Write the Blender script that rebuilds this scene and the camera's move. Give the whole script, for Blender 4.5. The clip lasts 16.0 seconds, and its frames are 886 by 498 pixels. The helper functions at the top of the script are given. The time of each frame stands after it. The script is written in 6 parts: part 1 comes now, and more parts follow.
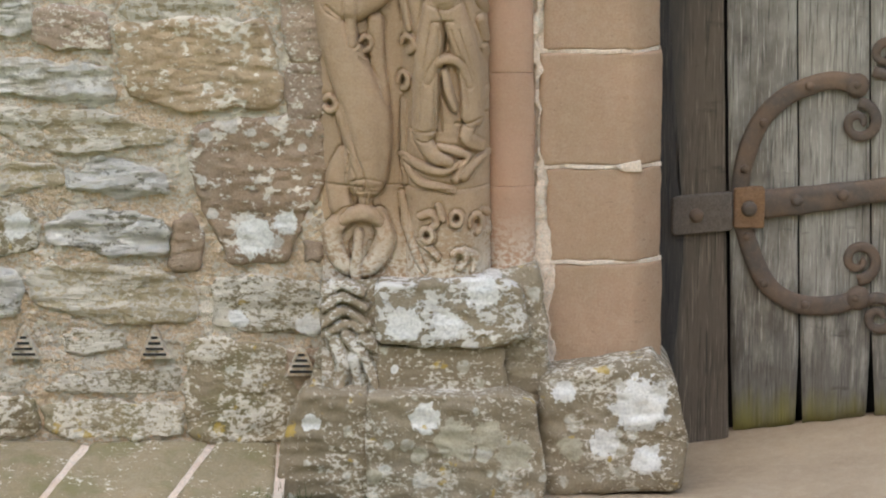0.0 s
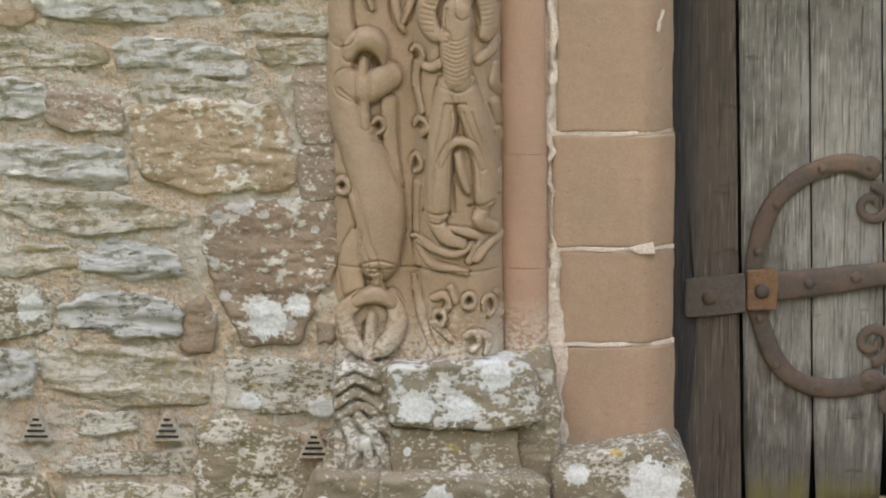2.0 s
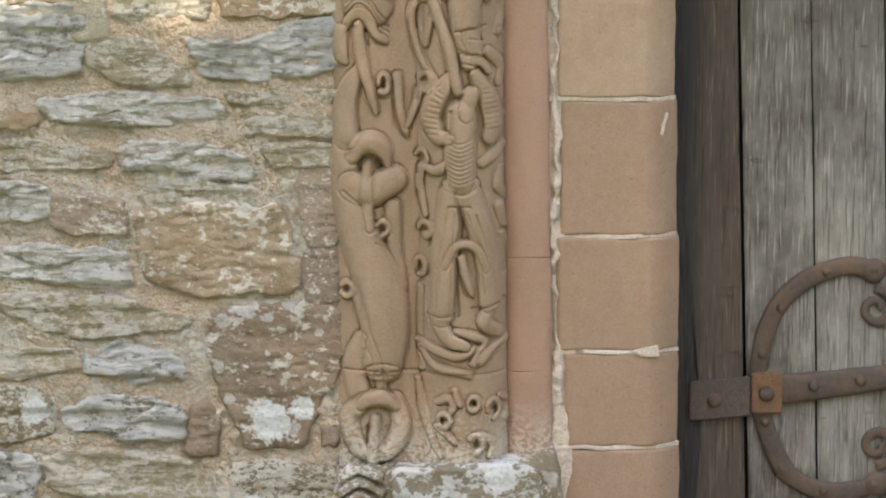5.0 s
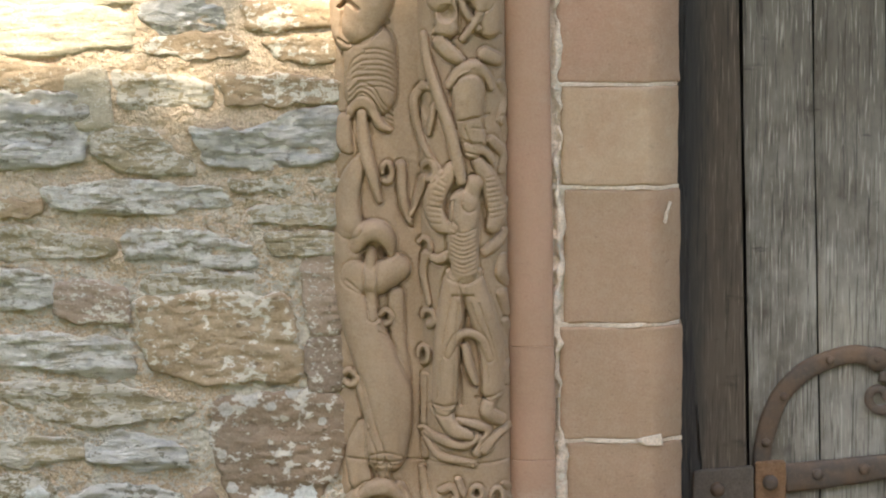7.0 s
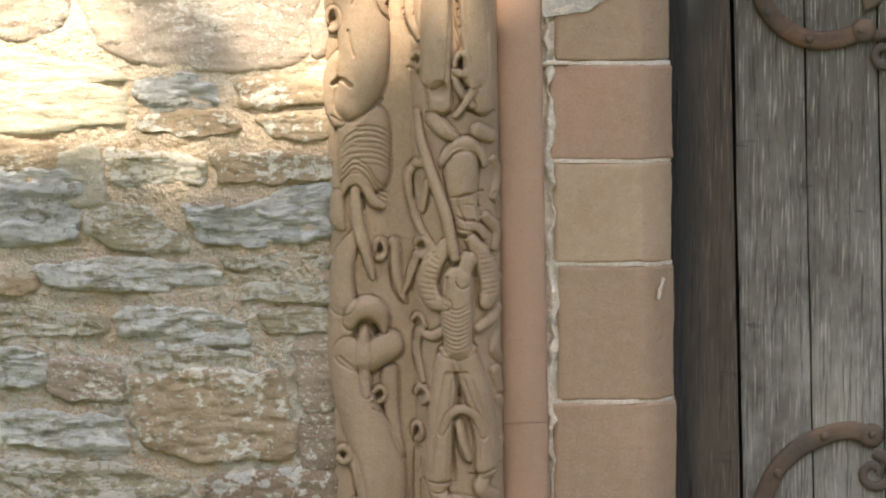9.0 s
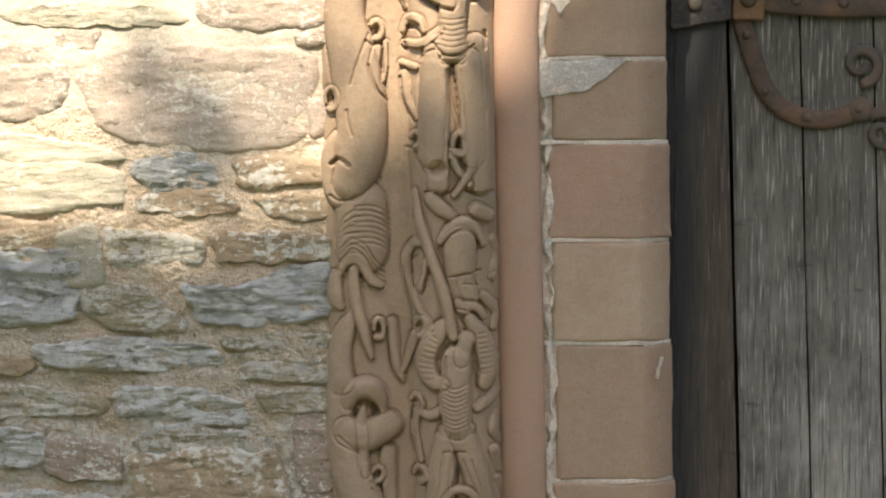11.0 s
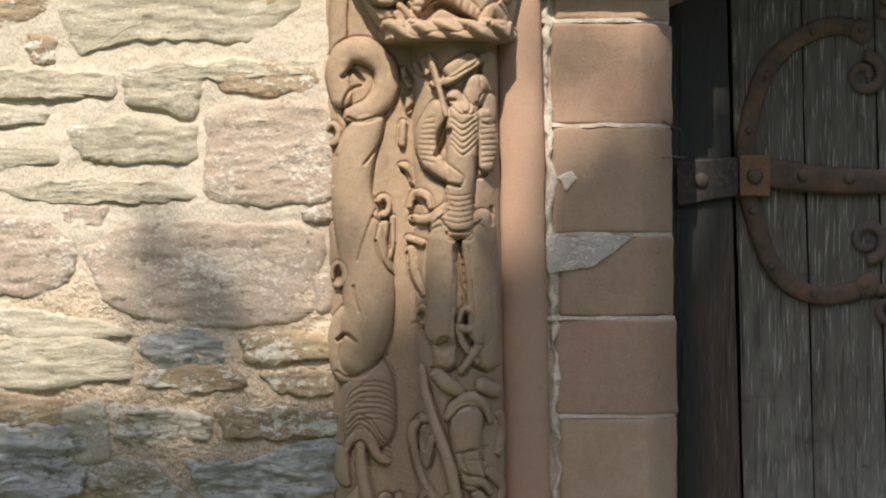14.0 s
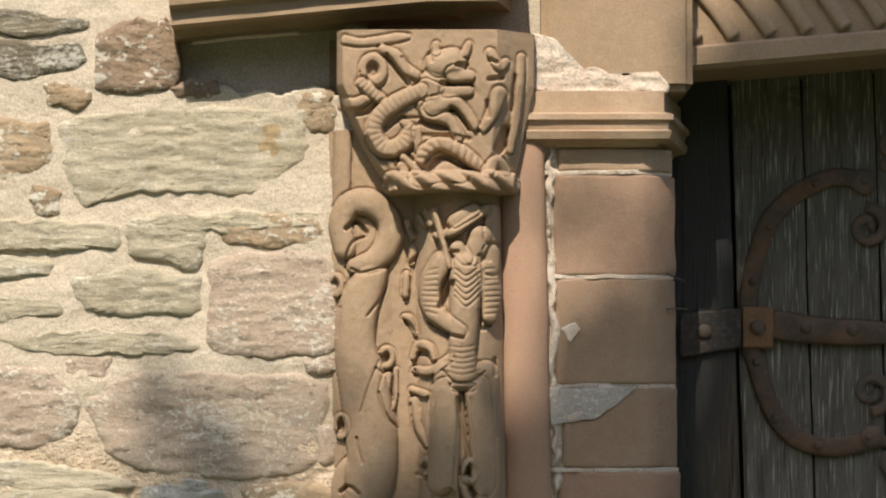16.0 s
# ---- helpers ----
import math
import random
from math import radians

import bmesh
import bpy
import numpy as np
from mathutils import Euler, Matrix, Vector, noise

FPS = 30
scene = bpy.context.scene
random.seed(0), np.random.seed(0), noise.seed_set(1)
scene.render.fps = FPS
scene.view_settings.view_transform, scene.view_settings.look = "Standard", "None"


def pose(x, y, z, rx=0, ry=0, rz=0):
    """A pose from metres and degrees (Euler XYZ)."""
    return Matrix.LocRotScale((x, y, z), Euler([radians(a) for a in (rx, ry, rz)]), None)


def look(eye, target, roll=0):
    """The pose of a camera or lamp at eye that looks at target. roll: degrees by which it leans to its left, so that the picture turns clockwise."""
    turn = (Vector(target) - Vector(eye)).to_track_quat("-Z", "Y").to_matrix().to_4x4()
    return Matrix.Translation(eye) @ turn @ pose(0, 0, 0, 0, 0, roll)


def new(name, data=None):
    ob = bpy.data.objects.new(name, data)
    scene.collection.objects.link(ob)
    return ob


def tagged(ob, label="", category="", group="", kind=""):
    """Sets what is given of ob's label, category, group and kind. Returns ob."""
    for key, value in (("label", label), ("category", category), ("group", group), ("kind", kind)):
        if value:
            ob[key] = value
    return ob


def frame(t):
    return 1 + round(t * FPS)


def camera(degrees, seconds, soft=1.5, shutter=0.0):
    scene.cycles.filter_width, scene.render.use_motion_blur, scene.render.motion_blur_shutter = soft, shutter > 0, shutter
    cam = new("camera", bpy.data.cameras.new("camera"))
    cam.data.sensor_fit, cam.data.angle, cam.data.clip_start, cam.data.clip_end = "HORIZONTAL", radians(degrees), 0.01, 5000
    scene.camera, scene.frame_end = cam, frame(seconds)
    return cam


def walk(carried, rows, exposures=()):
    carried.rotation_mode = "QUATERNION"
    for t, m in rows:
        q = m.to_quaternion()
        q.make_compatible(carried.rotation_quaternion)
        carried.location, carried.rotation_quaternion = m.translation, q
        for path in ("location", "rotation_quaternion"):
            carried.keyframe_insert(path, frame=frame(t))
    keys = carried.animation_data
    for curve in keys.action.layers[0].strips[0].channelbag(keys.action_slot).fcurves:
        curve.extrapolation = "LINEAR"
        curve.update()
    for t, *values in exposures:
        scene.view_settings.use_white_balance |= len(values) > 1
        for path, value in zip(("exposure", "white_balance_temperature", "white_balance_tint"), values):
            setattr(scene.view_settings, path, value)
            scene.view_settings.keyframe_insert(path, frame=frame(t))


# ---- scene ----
# ---------------------------------------------------------------- camera
cam = camera(14.894, 16.0, soft=2.0)
# seconds, pitch, yaw, lean of a camera that stands still and tilts up
TILTS = [
    (0, -9.839, -.256, .114),
    (.5, -9.193, -.219, .086),
    (1, -8.996, -.091, .113),
    (1.5, -8.708, -.036, .132),
    (2, -8.451, -.034, .102),
    (2.5, -8.105, -.031, .097),
    (3, -7.835, -.012, .095),
    (3.5, -7.606, .007, .105),
    (4, -7.346, .01, .091),
    (6.5, -5.586, .086, .05),
    (7, -5.214, .096, .058),
    (7.5, -4.923, .065, .029),
    (8, -4.705, .024, .014),
    (8.5, -4.484, -.025, .023),
    (9, -3.916, -.014, -.029),
    (11.5, -2.348, -.047, -.111),
    (12, -2.027, -.032, -.081),
    (12.5, -1.486, -.011, -.121),
    (13, -.866, .01, -.12),
    (13.5, -.172, .041, -.117),
    (14, .4, .067, -.087),
    (14.5, .91, .092, -.087),
    (15, 1.372, .114, -.081),
    (15.5, 1.77, .119, -.089),
    (16, 2.958, .12, -.065),
]
EYE = (0.0, -5.556, 1.45)
walk(cam, [(t, pose(*EYE, 90 + pitch, 0, yaw) @ pose(0, 0, 0, 0, 0, lean)) for t, pitch, yaw, lean in TILTS],
     exposures=[(0, 2.25, 7900, 10), (4, 2.25, 7700, 10), (7, 2.1, 7600, 10), (9, 1.95, 7500, 10), (11.5, 1.45, 7150, 10), (13, 1.11, 6850, 10), (14.5, 0.76, 6850, 10), (16, 0.63, 7200, 10)])

# ---------------------------------------------------------------- world and sun
SUN = Vector((-0.13, -0.62, 0.77)).normalized()
world = bpy.data.worlds.new("sky")
scene.world = world
world.use_nodes = True
wn = world.node_tree.nodes
sky = wn.new("ShaderNodeTexSky")
sky.sky_type, sky.sun_disc = "NISHITA", False
sky.sun_elevation, sky.sun_rotation = math.asin(SUN.z), math.atan2(SUN.x, SUN.y)
wn["Background"].inputs["Strength"].default_value = 0.17
world.node_tree.links.new(sky.outputs[0], wn["Background"].inputs["Color"])
sun = new("sun", bpy.data.lights.new("sun", "SUN"))
sun.data.energy, sun.data.angle, sun.data.color = 3.85, radians(0.53), (1.0, 0.968, 0.92)
sun.matrix_world = look(SUN * 30, (0, 0, 0))


# ---------------------------------------------------------------- materials
def material(name):
    m = bpy.data.materials.new(name)
    m.use_nodes = True
    n, l = m.node_tree.nodes, m.node_tree.links
    return m, n, l, n["Principled BSDF"]


def node(n, kind, **values):
    made = n.new("ShaderNode" + kind)
    for key, value in values.items():
        made.inputs[key].default_value = value
    return made


def noise_of(n, l, where, scale, detail=6.0, rough=0.6, stretch=None):
    """A noise texture over a position, stretched along the axes."""
    t = node(n, "TexNoise", Scale=scale, Detail=detail, Roughness=rough)
    if stretch:
        mp = node(n, "Mapping", Scale=stretch)
        l.new(where, mp.inputs["Vector"])
        where = mp.outputs[0]
    l.new(where, t.inputs["Vector"])
    return t.outputs["Fac"]


def ramp(n, l, fac, lo, hi):
    r = node(n, "MapRange")
    r.inputs["From Min"].default_value, r.inputs["From Max"].default_value = lo, hi
    l.new(fac, r.inputs["Value"])
    return r.outputs["Result"]


def blend(n, l, fac, a, b):
    """Mix of two colours, given as sockets or as values."""
    m = n.new("ShaderNodeMix")
    m.data_type = "RGBA"
    for socket, value in ((m.inputs["Factor"], fac), (m.inputs["A"], a), (m.inputs["B"], b)):
        if isinstance(value, bpy.types.NodeSocket):
            l.new(value, socket)
        elif isinstance(value, tuple):
            socket.default_value = (*value, 1)
        else:
            socket.default_value = value
    return m.outputs["Result"]


def times(n, l, a, b):
    m = n.new("ShaderNodeMath")
    m.operation = "MULTIPLY"
    l.new(a, m.inputs[0])
    if isinstance(b, bpy.types.NodeSocket):
        l.new(b, m.inputs[1])
    else:
        m.inputs[1].default_value = b
    return m.outputs[0]


def plus(n, l, a, b):
    m = n.new("ShaderNodeMath")
    m.operation = "ADD"
    l.new(a, m.inputs[0])
    l.new(b, m.inputs[1])
    return m.outputs[0]


def rock(name, base, other, pale, lichen=0.0, gold=0.0, layers=0.0, bump=0.5, white=(0.64, 0.59, 0.49), vary=0.12, moss=0.0, spots=0.0, foot=None, upper=None, hue=None, grainy=1.0, blobs=(), coarse=80.0, hewn=0.0, cracks=0.0, grit=0.0):
    """Stone: two tones in broad stains, fine grain, bedding layers, white and golden lichen, moss."""
    m, n, l, bsdf = material(name)
    where = n.new("ShaderNodeNewGeometry").outputs["Position"]
    rnd = n.new("ShaderNodeObjectInfo").outputs["Random"]
    broad = noise_of(n, l, where, 7.0, 5.0)
    fine = noise_of(n, l, where, 260.0, 4.0, 0.7)
    mid = noise_of(n, l, where, 45.0, 8.0, 0.65)
    bed = noise_of(n, l, where, 1.0, 8.0, 0.65, (14.0, 14.0, 75.0))
    col = blend(n, l, ramp(n, l, broad, 0.36, 0.64), base, other)
    col = blend(n, l, times(n, l, ramp(n, l, mid, 0.45, 0.75), 0.55), col, pale)
    split = n.new("ShaderNodeSeparateXYZ")
    l.new(where, split.inputs[0])
    if hue:
        col = blend(n, l, times(n, l, ramp(n, l, rnd, 0.45, 0.75), 0.8), col, hue)
    if upper:
        high = ramp(n, l, plus(n, l, split.outputs["Z"], times(n, l, broad, 0.5)), 1.5, 1.8)
        col = blend(n, l, times(n, l, high, 0.85), col, upper)
    if layers:
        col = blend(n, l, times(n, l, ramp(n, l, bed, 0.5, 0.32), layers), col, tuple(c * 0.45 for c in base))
    grain = n.new("ShaderNodeHueSaturation")
    value = ramp(n, l, plus(n, l, fine, times(n, l, rnd, vary * 2)), 0.3, 0.7 + vary * 2)
    value.node.inputs["To Min"].default_value, value.node.inputs["To Max"].default_value = 1 - 0.28 * grainy, 1 + 0.25 * grainy
    l.new(value, grain.inputs["Value"])
    l.new(col, grain.inputs["Color"])
    col = grain.outputs[0]
    height = plus(n, l, times(n, l, mid, 0.5), times(n, l, fine, 0.35))
    if layers:
        height = plus(n, l, height, times(n, l, bed, 1.2 * layers))
        flake = noise_of(n, l, where, 1.0, 9.0, 0.75, (38.0, 38.0, 140.0))
        height = plus(n, l, height, times(n, l, ramp(n, l, flake, 0.4, 0.56), 0.45))
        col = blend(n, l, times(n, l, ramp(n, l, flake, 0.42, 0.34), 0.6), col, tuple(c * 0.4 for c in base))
    if hewn:
        chips = noise_of(n, l, where, 26.0, 7.0, 0.62, (1.0, 1.0, 1.35))
        pits = noise_of(n, l, where, 1.0, 6.0, 0.7, (45.0, 45.0, 95.0))
        height = plus(n, l, height, times(n, l, chips, 2.2 * hewn))
        height = plus(n, l, height, times(n, l, ramp(n, l, pits, 0.33, 0.43), 0.9 * hewn))
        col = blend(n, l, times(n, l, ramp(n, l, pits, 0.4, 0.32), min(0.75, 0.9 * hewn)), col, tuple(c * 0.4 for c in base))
    if cracks:
        split_at = node(n, "TexNoise", Scale=1.0, Detail=6.0, Roughness=0.55, Distortion=0.35)
        split_at.noise_type = "RIDGED_MULTIFRACTAL"
        mp = node(n, "Mapping", Scale=(17.0, 17.0, 40.0))
        l.new(where, mp.inputs["Vector"])
        l.new(mp.outputs[0], split_at.inputs["Vector"])
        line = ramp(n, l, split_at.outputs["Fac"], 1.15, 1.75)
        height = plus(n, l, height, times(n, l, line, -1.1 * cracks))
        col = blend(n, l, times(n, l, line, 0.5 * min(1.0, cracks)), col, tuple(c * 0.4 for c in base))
    if grit:
        height = plus(n, l, height, times(n, l, noise_of(n, l, where, 120.0, 4.0, 0.6), 1.6 * grit))
    if moss:
        col = blend(n, l, times(n, l, ramp(n, l, noise_of(n, l, where, 11.0, 7.0), 0.5, 0.62), moss), col, (0.13, 0.13, 0.045))
    if spots:
        cell = node(n, "TexVoronoi", Scale=26.0)
        warp = n.new("ShaderNodeVectorMath")
        warp.operation = "MULTIPLY_ADD"
        drift = node(n, "TexNoise", Scale=60.0, Detail=5.0)
        l.new(where, drift.inputs["Vector"])
        l.new(drift.outputs["Color"], warp.inputs[0])
        warp.inputs[1].default_value = (0.02, 0.02, 0.02)
        l.new(where, warp.inputs[2])
        l.new(warp.outputs[0], cell.inputs["Vector"])
        size = times(n, l, cell.outputs["Color"], 0.55 * spots)
        less = n.new("ShaderNodeMath")
        less.operation = "SUBTRACT"
        l.new(size, less.inputs[0])
        l.new(cell.outputs["Distance"], less.inputs[1])
        disc = ramp(n, l, less.outputs[0], 0.0, 0.06)
        tone = blend(n, l, ramp(n, l, mid, 0.4, 0.6), (0.34, 0.31, 0.23), (0.56, 0.54, 0.47))
        col = blend(n, l, times(n, l, disc, 0.8), col, tone)
        height = plus(n, l, height, times(n, l, disc, 0.15))
    if lichen:
        spots = noise_of(n, l, where, coarse * 1.3, 10.0, 0.69, (1.0, 1.0, 1.5))
        region = noise_of(n, l, where, 12.0, 5.0)
        mask = ramp(n, l, plus(n, l, spots, times(n, l, region, 0.55)), 0.905 - lichen * 0.32, 0.935 - lichen * 0.32)
        if foot:
            mask = times(n, l, mask, ramp(n, l, plus(n, l, split.outputs["Z"], times(n, l, region, 0.12)), foot[1], foot[0]))
        tone = blend(n, l, ramp(n, l, mid, 0.3, 0.52), tuple(c * 0.7 for c in white), white)
        col = blend(n, l, times(n, l, mask, 0.82), col, tone)
        height = plus(n, l, height, times(n, l, mask, 0.25))
    if blobs:
        ragged = noise_of(n, l, where, 70.0, 8.0, 0.65)
        crackle = noise_of(n, l, where, 190.0, 5.0, 0.7)
    for bx, bz, br, shade in blobs:
        flat = n.new("ShaderNodeCombineXYZ")
        l.new(split.outputs["X"], flat.inputs[0])
        l.new(split.outputs["Z"], flat.inputs[2])
        far = n.new("ShaderNodeVectorMath")
        far.operation = "DISTANCE"
        l.new(flat.outputs[0], far.inputs[0])
        far.inputs[1].default_value = (bx, 0, bz)
        edge = plus(n, l, times(n, l, far.outputs["Value"], 1 / br), times(n, l, ragged, 2.0))
        mask = ramp(n, l, edge, 2.04, 1.94)
        tone = blend(n, l, ramp(n, l, crackle, 0.35, 0.55), tuple(0.75 * c for c in shade), shade)
        col = blend(n, l, times(n, l, mask, 0.93), col, tone)
        height = plus(n, l, height, times(n, l, mask, 0.3))
    if gold:
        mask = ramp(n, l, noise_of(n, l, where, 22.0, 6.0, 0.6), 0.66 - gold * 0.1, 0.7 - gold * 0.1)
        col = blend(n, l, times(n, l, mask, 0.75), col, (0.42, 0.28, 0.06))
    l.new(col, bsdf.inputs["Base Color"])
    bsdf.inputs["Roughness"].default_value = 0.92
    bsdf.inputs["Specular IOR Level"].default_value = 0.2
    b = node(n, "Bump", Strength=min(1.0, bump + layers * 0.4), Distance=0.009 + 0.005 * layers)
    if upper:
        firm = ramp(n, l, high, 0.0, 1.0)
        firm.node.inputs["To Min"].default_value, firm.node.inputs["To Max"].default_value = bump, bump * 0.28
        l.new(firm, b.inputs["Strength"])
    l.new(height, b.inputs["Height"])
    l.new(b.outputs[0], bsdf.inputs["Normal"])
    return m


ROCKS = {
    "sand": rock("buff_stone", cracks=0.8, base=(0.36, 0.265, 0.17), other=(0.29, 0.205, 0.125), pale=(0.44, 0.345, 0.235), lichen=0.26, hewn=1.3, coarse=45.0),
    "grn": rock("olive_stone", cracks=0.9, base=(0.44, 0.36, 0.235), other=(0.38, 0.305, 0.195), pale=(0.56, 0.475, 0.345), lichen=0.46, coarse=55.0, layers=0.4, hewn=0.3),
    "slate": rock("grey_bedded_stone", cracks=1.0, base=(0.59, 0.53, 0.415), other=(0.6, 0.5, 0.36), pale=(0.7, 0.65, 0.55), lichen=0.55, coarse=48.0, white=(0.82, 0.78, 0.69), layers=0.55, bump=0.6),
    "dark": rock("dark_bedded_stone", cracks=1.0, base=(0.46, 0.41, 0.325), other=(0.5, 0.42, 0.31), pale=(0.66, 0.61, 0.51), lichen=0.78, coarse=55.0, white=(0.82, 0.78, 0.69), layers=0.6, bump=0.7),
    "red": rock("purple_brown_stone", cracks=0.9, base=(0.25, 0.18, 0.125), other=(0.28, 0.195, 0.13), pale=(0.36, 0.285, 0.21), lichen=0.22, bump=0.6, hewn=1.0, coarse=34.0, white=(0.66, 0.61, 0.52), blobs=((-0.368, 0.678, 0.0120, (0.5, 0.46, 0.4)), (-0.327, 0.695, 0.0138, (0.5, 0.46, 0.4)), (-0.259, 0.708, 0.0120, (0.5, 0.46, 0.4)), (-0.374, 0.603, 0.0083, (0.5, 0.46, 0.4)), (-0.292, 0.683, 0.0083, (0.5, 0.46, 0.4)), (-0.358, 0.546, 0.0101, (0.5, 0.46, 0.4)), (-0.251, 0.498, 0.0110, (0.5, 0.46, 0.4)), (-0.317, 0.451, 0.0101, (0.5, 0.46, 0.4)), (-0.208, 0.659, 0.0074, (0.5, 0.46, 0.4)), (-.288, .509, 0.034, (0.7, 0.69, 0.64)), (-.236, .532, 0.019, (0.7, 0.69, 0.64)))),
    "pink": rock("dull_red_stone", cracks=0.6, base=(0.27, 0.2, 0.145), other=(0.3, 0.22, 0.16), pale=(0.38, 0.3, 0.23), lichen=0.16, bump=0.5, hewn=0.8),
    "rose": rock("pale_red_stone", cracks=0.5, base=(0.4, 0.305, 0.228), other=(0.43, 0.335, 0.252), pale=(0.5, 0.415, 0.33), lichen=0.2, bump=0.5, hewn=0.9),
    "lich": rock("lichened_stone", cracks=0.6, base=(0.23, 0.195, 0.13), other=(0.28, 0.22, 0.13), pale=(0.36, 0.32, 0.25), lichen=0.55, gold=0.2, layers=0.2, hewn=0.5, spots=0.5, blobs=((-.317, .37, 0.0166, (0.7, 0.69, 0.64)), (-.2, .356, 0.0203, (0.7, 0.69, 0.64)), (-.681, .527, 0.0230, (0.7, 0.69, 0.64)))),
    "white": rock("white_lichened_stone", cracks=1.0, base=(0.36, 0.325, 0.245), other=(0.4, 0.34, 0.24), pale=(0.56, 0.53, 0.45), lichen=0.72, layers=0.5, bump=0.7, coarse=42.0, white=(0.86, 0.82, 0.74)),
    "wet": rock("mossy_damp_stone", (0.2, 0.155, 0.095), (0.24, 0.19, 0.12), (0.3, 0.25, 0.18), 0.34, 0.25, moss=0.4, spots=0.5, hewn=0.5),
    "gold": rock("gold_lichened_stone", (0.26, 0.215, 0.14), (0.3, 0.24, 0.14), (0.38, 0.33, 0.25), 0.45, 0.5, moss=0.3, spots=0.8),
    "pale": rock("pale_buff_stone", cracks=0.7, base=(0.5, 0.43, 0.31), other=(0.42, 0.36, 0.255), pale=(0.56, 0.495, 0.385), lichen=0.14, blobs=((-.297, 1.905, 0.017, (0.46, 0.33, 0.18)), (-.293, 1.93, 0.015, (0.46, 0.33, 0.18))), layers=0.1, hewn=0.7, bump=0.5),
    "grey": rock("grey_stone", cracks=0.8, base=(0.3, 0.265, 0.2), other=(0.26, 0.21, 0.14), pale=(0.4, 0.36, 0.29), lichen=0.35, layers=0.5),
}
MORTAR = rock("sandy_lime_mortar", (0.62, 0.46, 0.31), (0.57, 0.43, 0.295), (0.68, 0.56, 0.42), 0.46, bump=0.95, grit=1.0, vary=0, spots=0.25, foot=(0.95, 1.25), upper=(0.5, 0.43, 0.335))
WHITE_MORTAR = rock("pale_lime_mortar", (0.66, 0.55, 0.44), (0.6, 0.47, 0.36), (0.72, 0.65, 0.55), 0.15, bump=0.8, vary=0)
CARVED = rock("carved_sandstone", (0.352, 0.242, 0.154), (0.318, 0.22, 0.14), (0.39, 0.288, 0.198), 0.42, bump=0.26, vary=0, foot=(0.5, 0.62), grainy=0.45, hewn=0.16)
ASHLAR = rock("pink_red_sandstone", (0.385, 0.232, 0.158), (0.34, 0.222, 0.148), (0.42, 0.295, 0.21), 0.3, bump=0.26, vary=0.05, foot=(0.26, 0.36), grainy=0.5, hewn=0.34)
ASHLAR_BUFF = rock("buff_sandstone", (0.405, 0.287, 0.19), (0.375, 0.245, 0.16), (0.455, 0.35, 0.25), 0.3, bump=0.26, vary=0.05, foot=(0.26, 0.36), grainy=0.5, hewn=0.34)
ASHLAR_BROWN = rock("brown_sandstone", (0.33, 0.224, 0.146), (0.352, 0.228, 0.152), (0.39, 0.285, 0.2), 0.36, bump=0.28, vary=0.05, foot=(0.26, 0.36), grainy=0.5, hewn=0.38)
ROLL = rock("pink_sandstone", (0.385, 0.232, 0.16), (0.355, 0.225, 0.15), (0.38, 0.26, 0.18), 0.4, bump=0.2, vary=0.1, foot=(0.5, 0.62), grainy=0.4, hewn=0.2)
PLINTH = rock("lichened_plinth_stone", (0.22, 0.175, 0.115), (0.26, 0.21, 0.14), (0.33, 0.28, 0.21), 0.22, 0.3, bump=0.6, spots=1.0, blobs=((-.005, .228, 0.0258, (0.7, 0.69, 0.64)), (.044, .193, 0.0332, (0.42, 0.38, 0.28)), (.097, .199, 0.0258, (0.42, 0.38, 0.28)), (-.014, .167, 0.0138, (0.42, 0.38, 0.28)), (-.088, .131, 0.0129, (0.42, 0.38, 0.28)), (.35, .243, 0.0461, (0.7, 0.69, 0.64)), (.361, .15, 0.0249, (0.7, 0.69, 0.64)), (.291, .179, 0.0240, (0.7, 0.69, 0.64)), (.142, .169, 0.0295, (0.42, 0.38, 0.28)), (.235, .169, 0.0203, (0.42, 0.38, 0.28)), (.225, .264, 0.0184, (0.7, 0.69, 0.64))))
PLINTH_DARK = rock("dark_plinth_stone", (0.19, 0.15, 0.095), (0.23, 0.18, 0.12), (0.28, 0.23, 0.16), 0.2, 0.1, bump=0.5, spots=0.7, blobs=((-.192, .22, 0.0147, (0.7, 0.69, 0.64)), (-.055, .3, 0.0074, (0.7, 0.69, 0.64))))
CRUST = rock("white_crusted_stone", (0.24, 0.2, 0.14), (0.28, 0.22, 0.14), (0.4, 0.36, 0.29), 0.4, bump=0.7, white=(0.68, 0.66, 0.6), coarse=34.0, spots=0.6, blobs=((-.146, .406, 0.0295, (0.7, 0.69, 0.64)), (.09, .43, 0.0276, (0.7, 0.69, 0.64)), (-.039, .378, 0.0295, (0.7, 0.69, 0.64)), (.03, .373, 0.0240, (0.7, 0.69, 0.64))))
FLAG = rock("mossy_flagstone", (0.28, 0.22, 0.135), (0.23, 0.19, 0.11), (0.33, 0.28, 0.2), 0.04, moss=0.45, bump=0.35)
LICHENED_HEAD = rock("lichened_carving", (0.27, 0.215, 0.15), (0.24, 0.19, 0.13), (0.36, 0.31, 0.24), 0.38, bump=0.5, white=(0.66, 0.63, 0.56))
GREY_SKIN = rock("grey_weathered_skin", (0.45, 0.39, 0.33), (0.4, 0.34, 0.28), (0.55, 0.5, 0.44), 0.2, bump=0.3, vary=0)
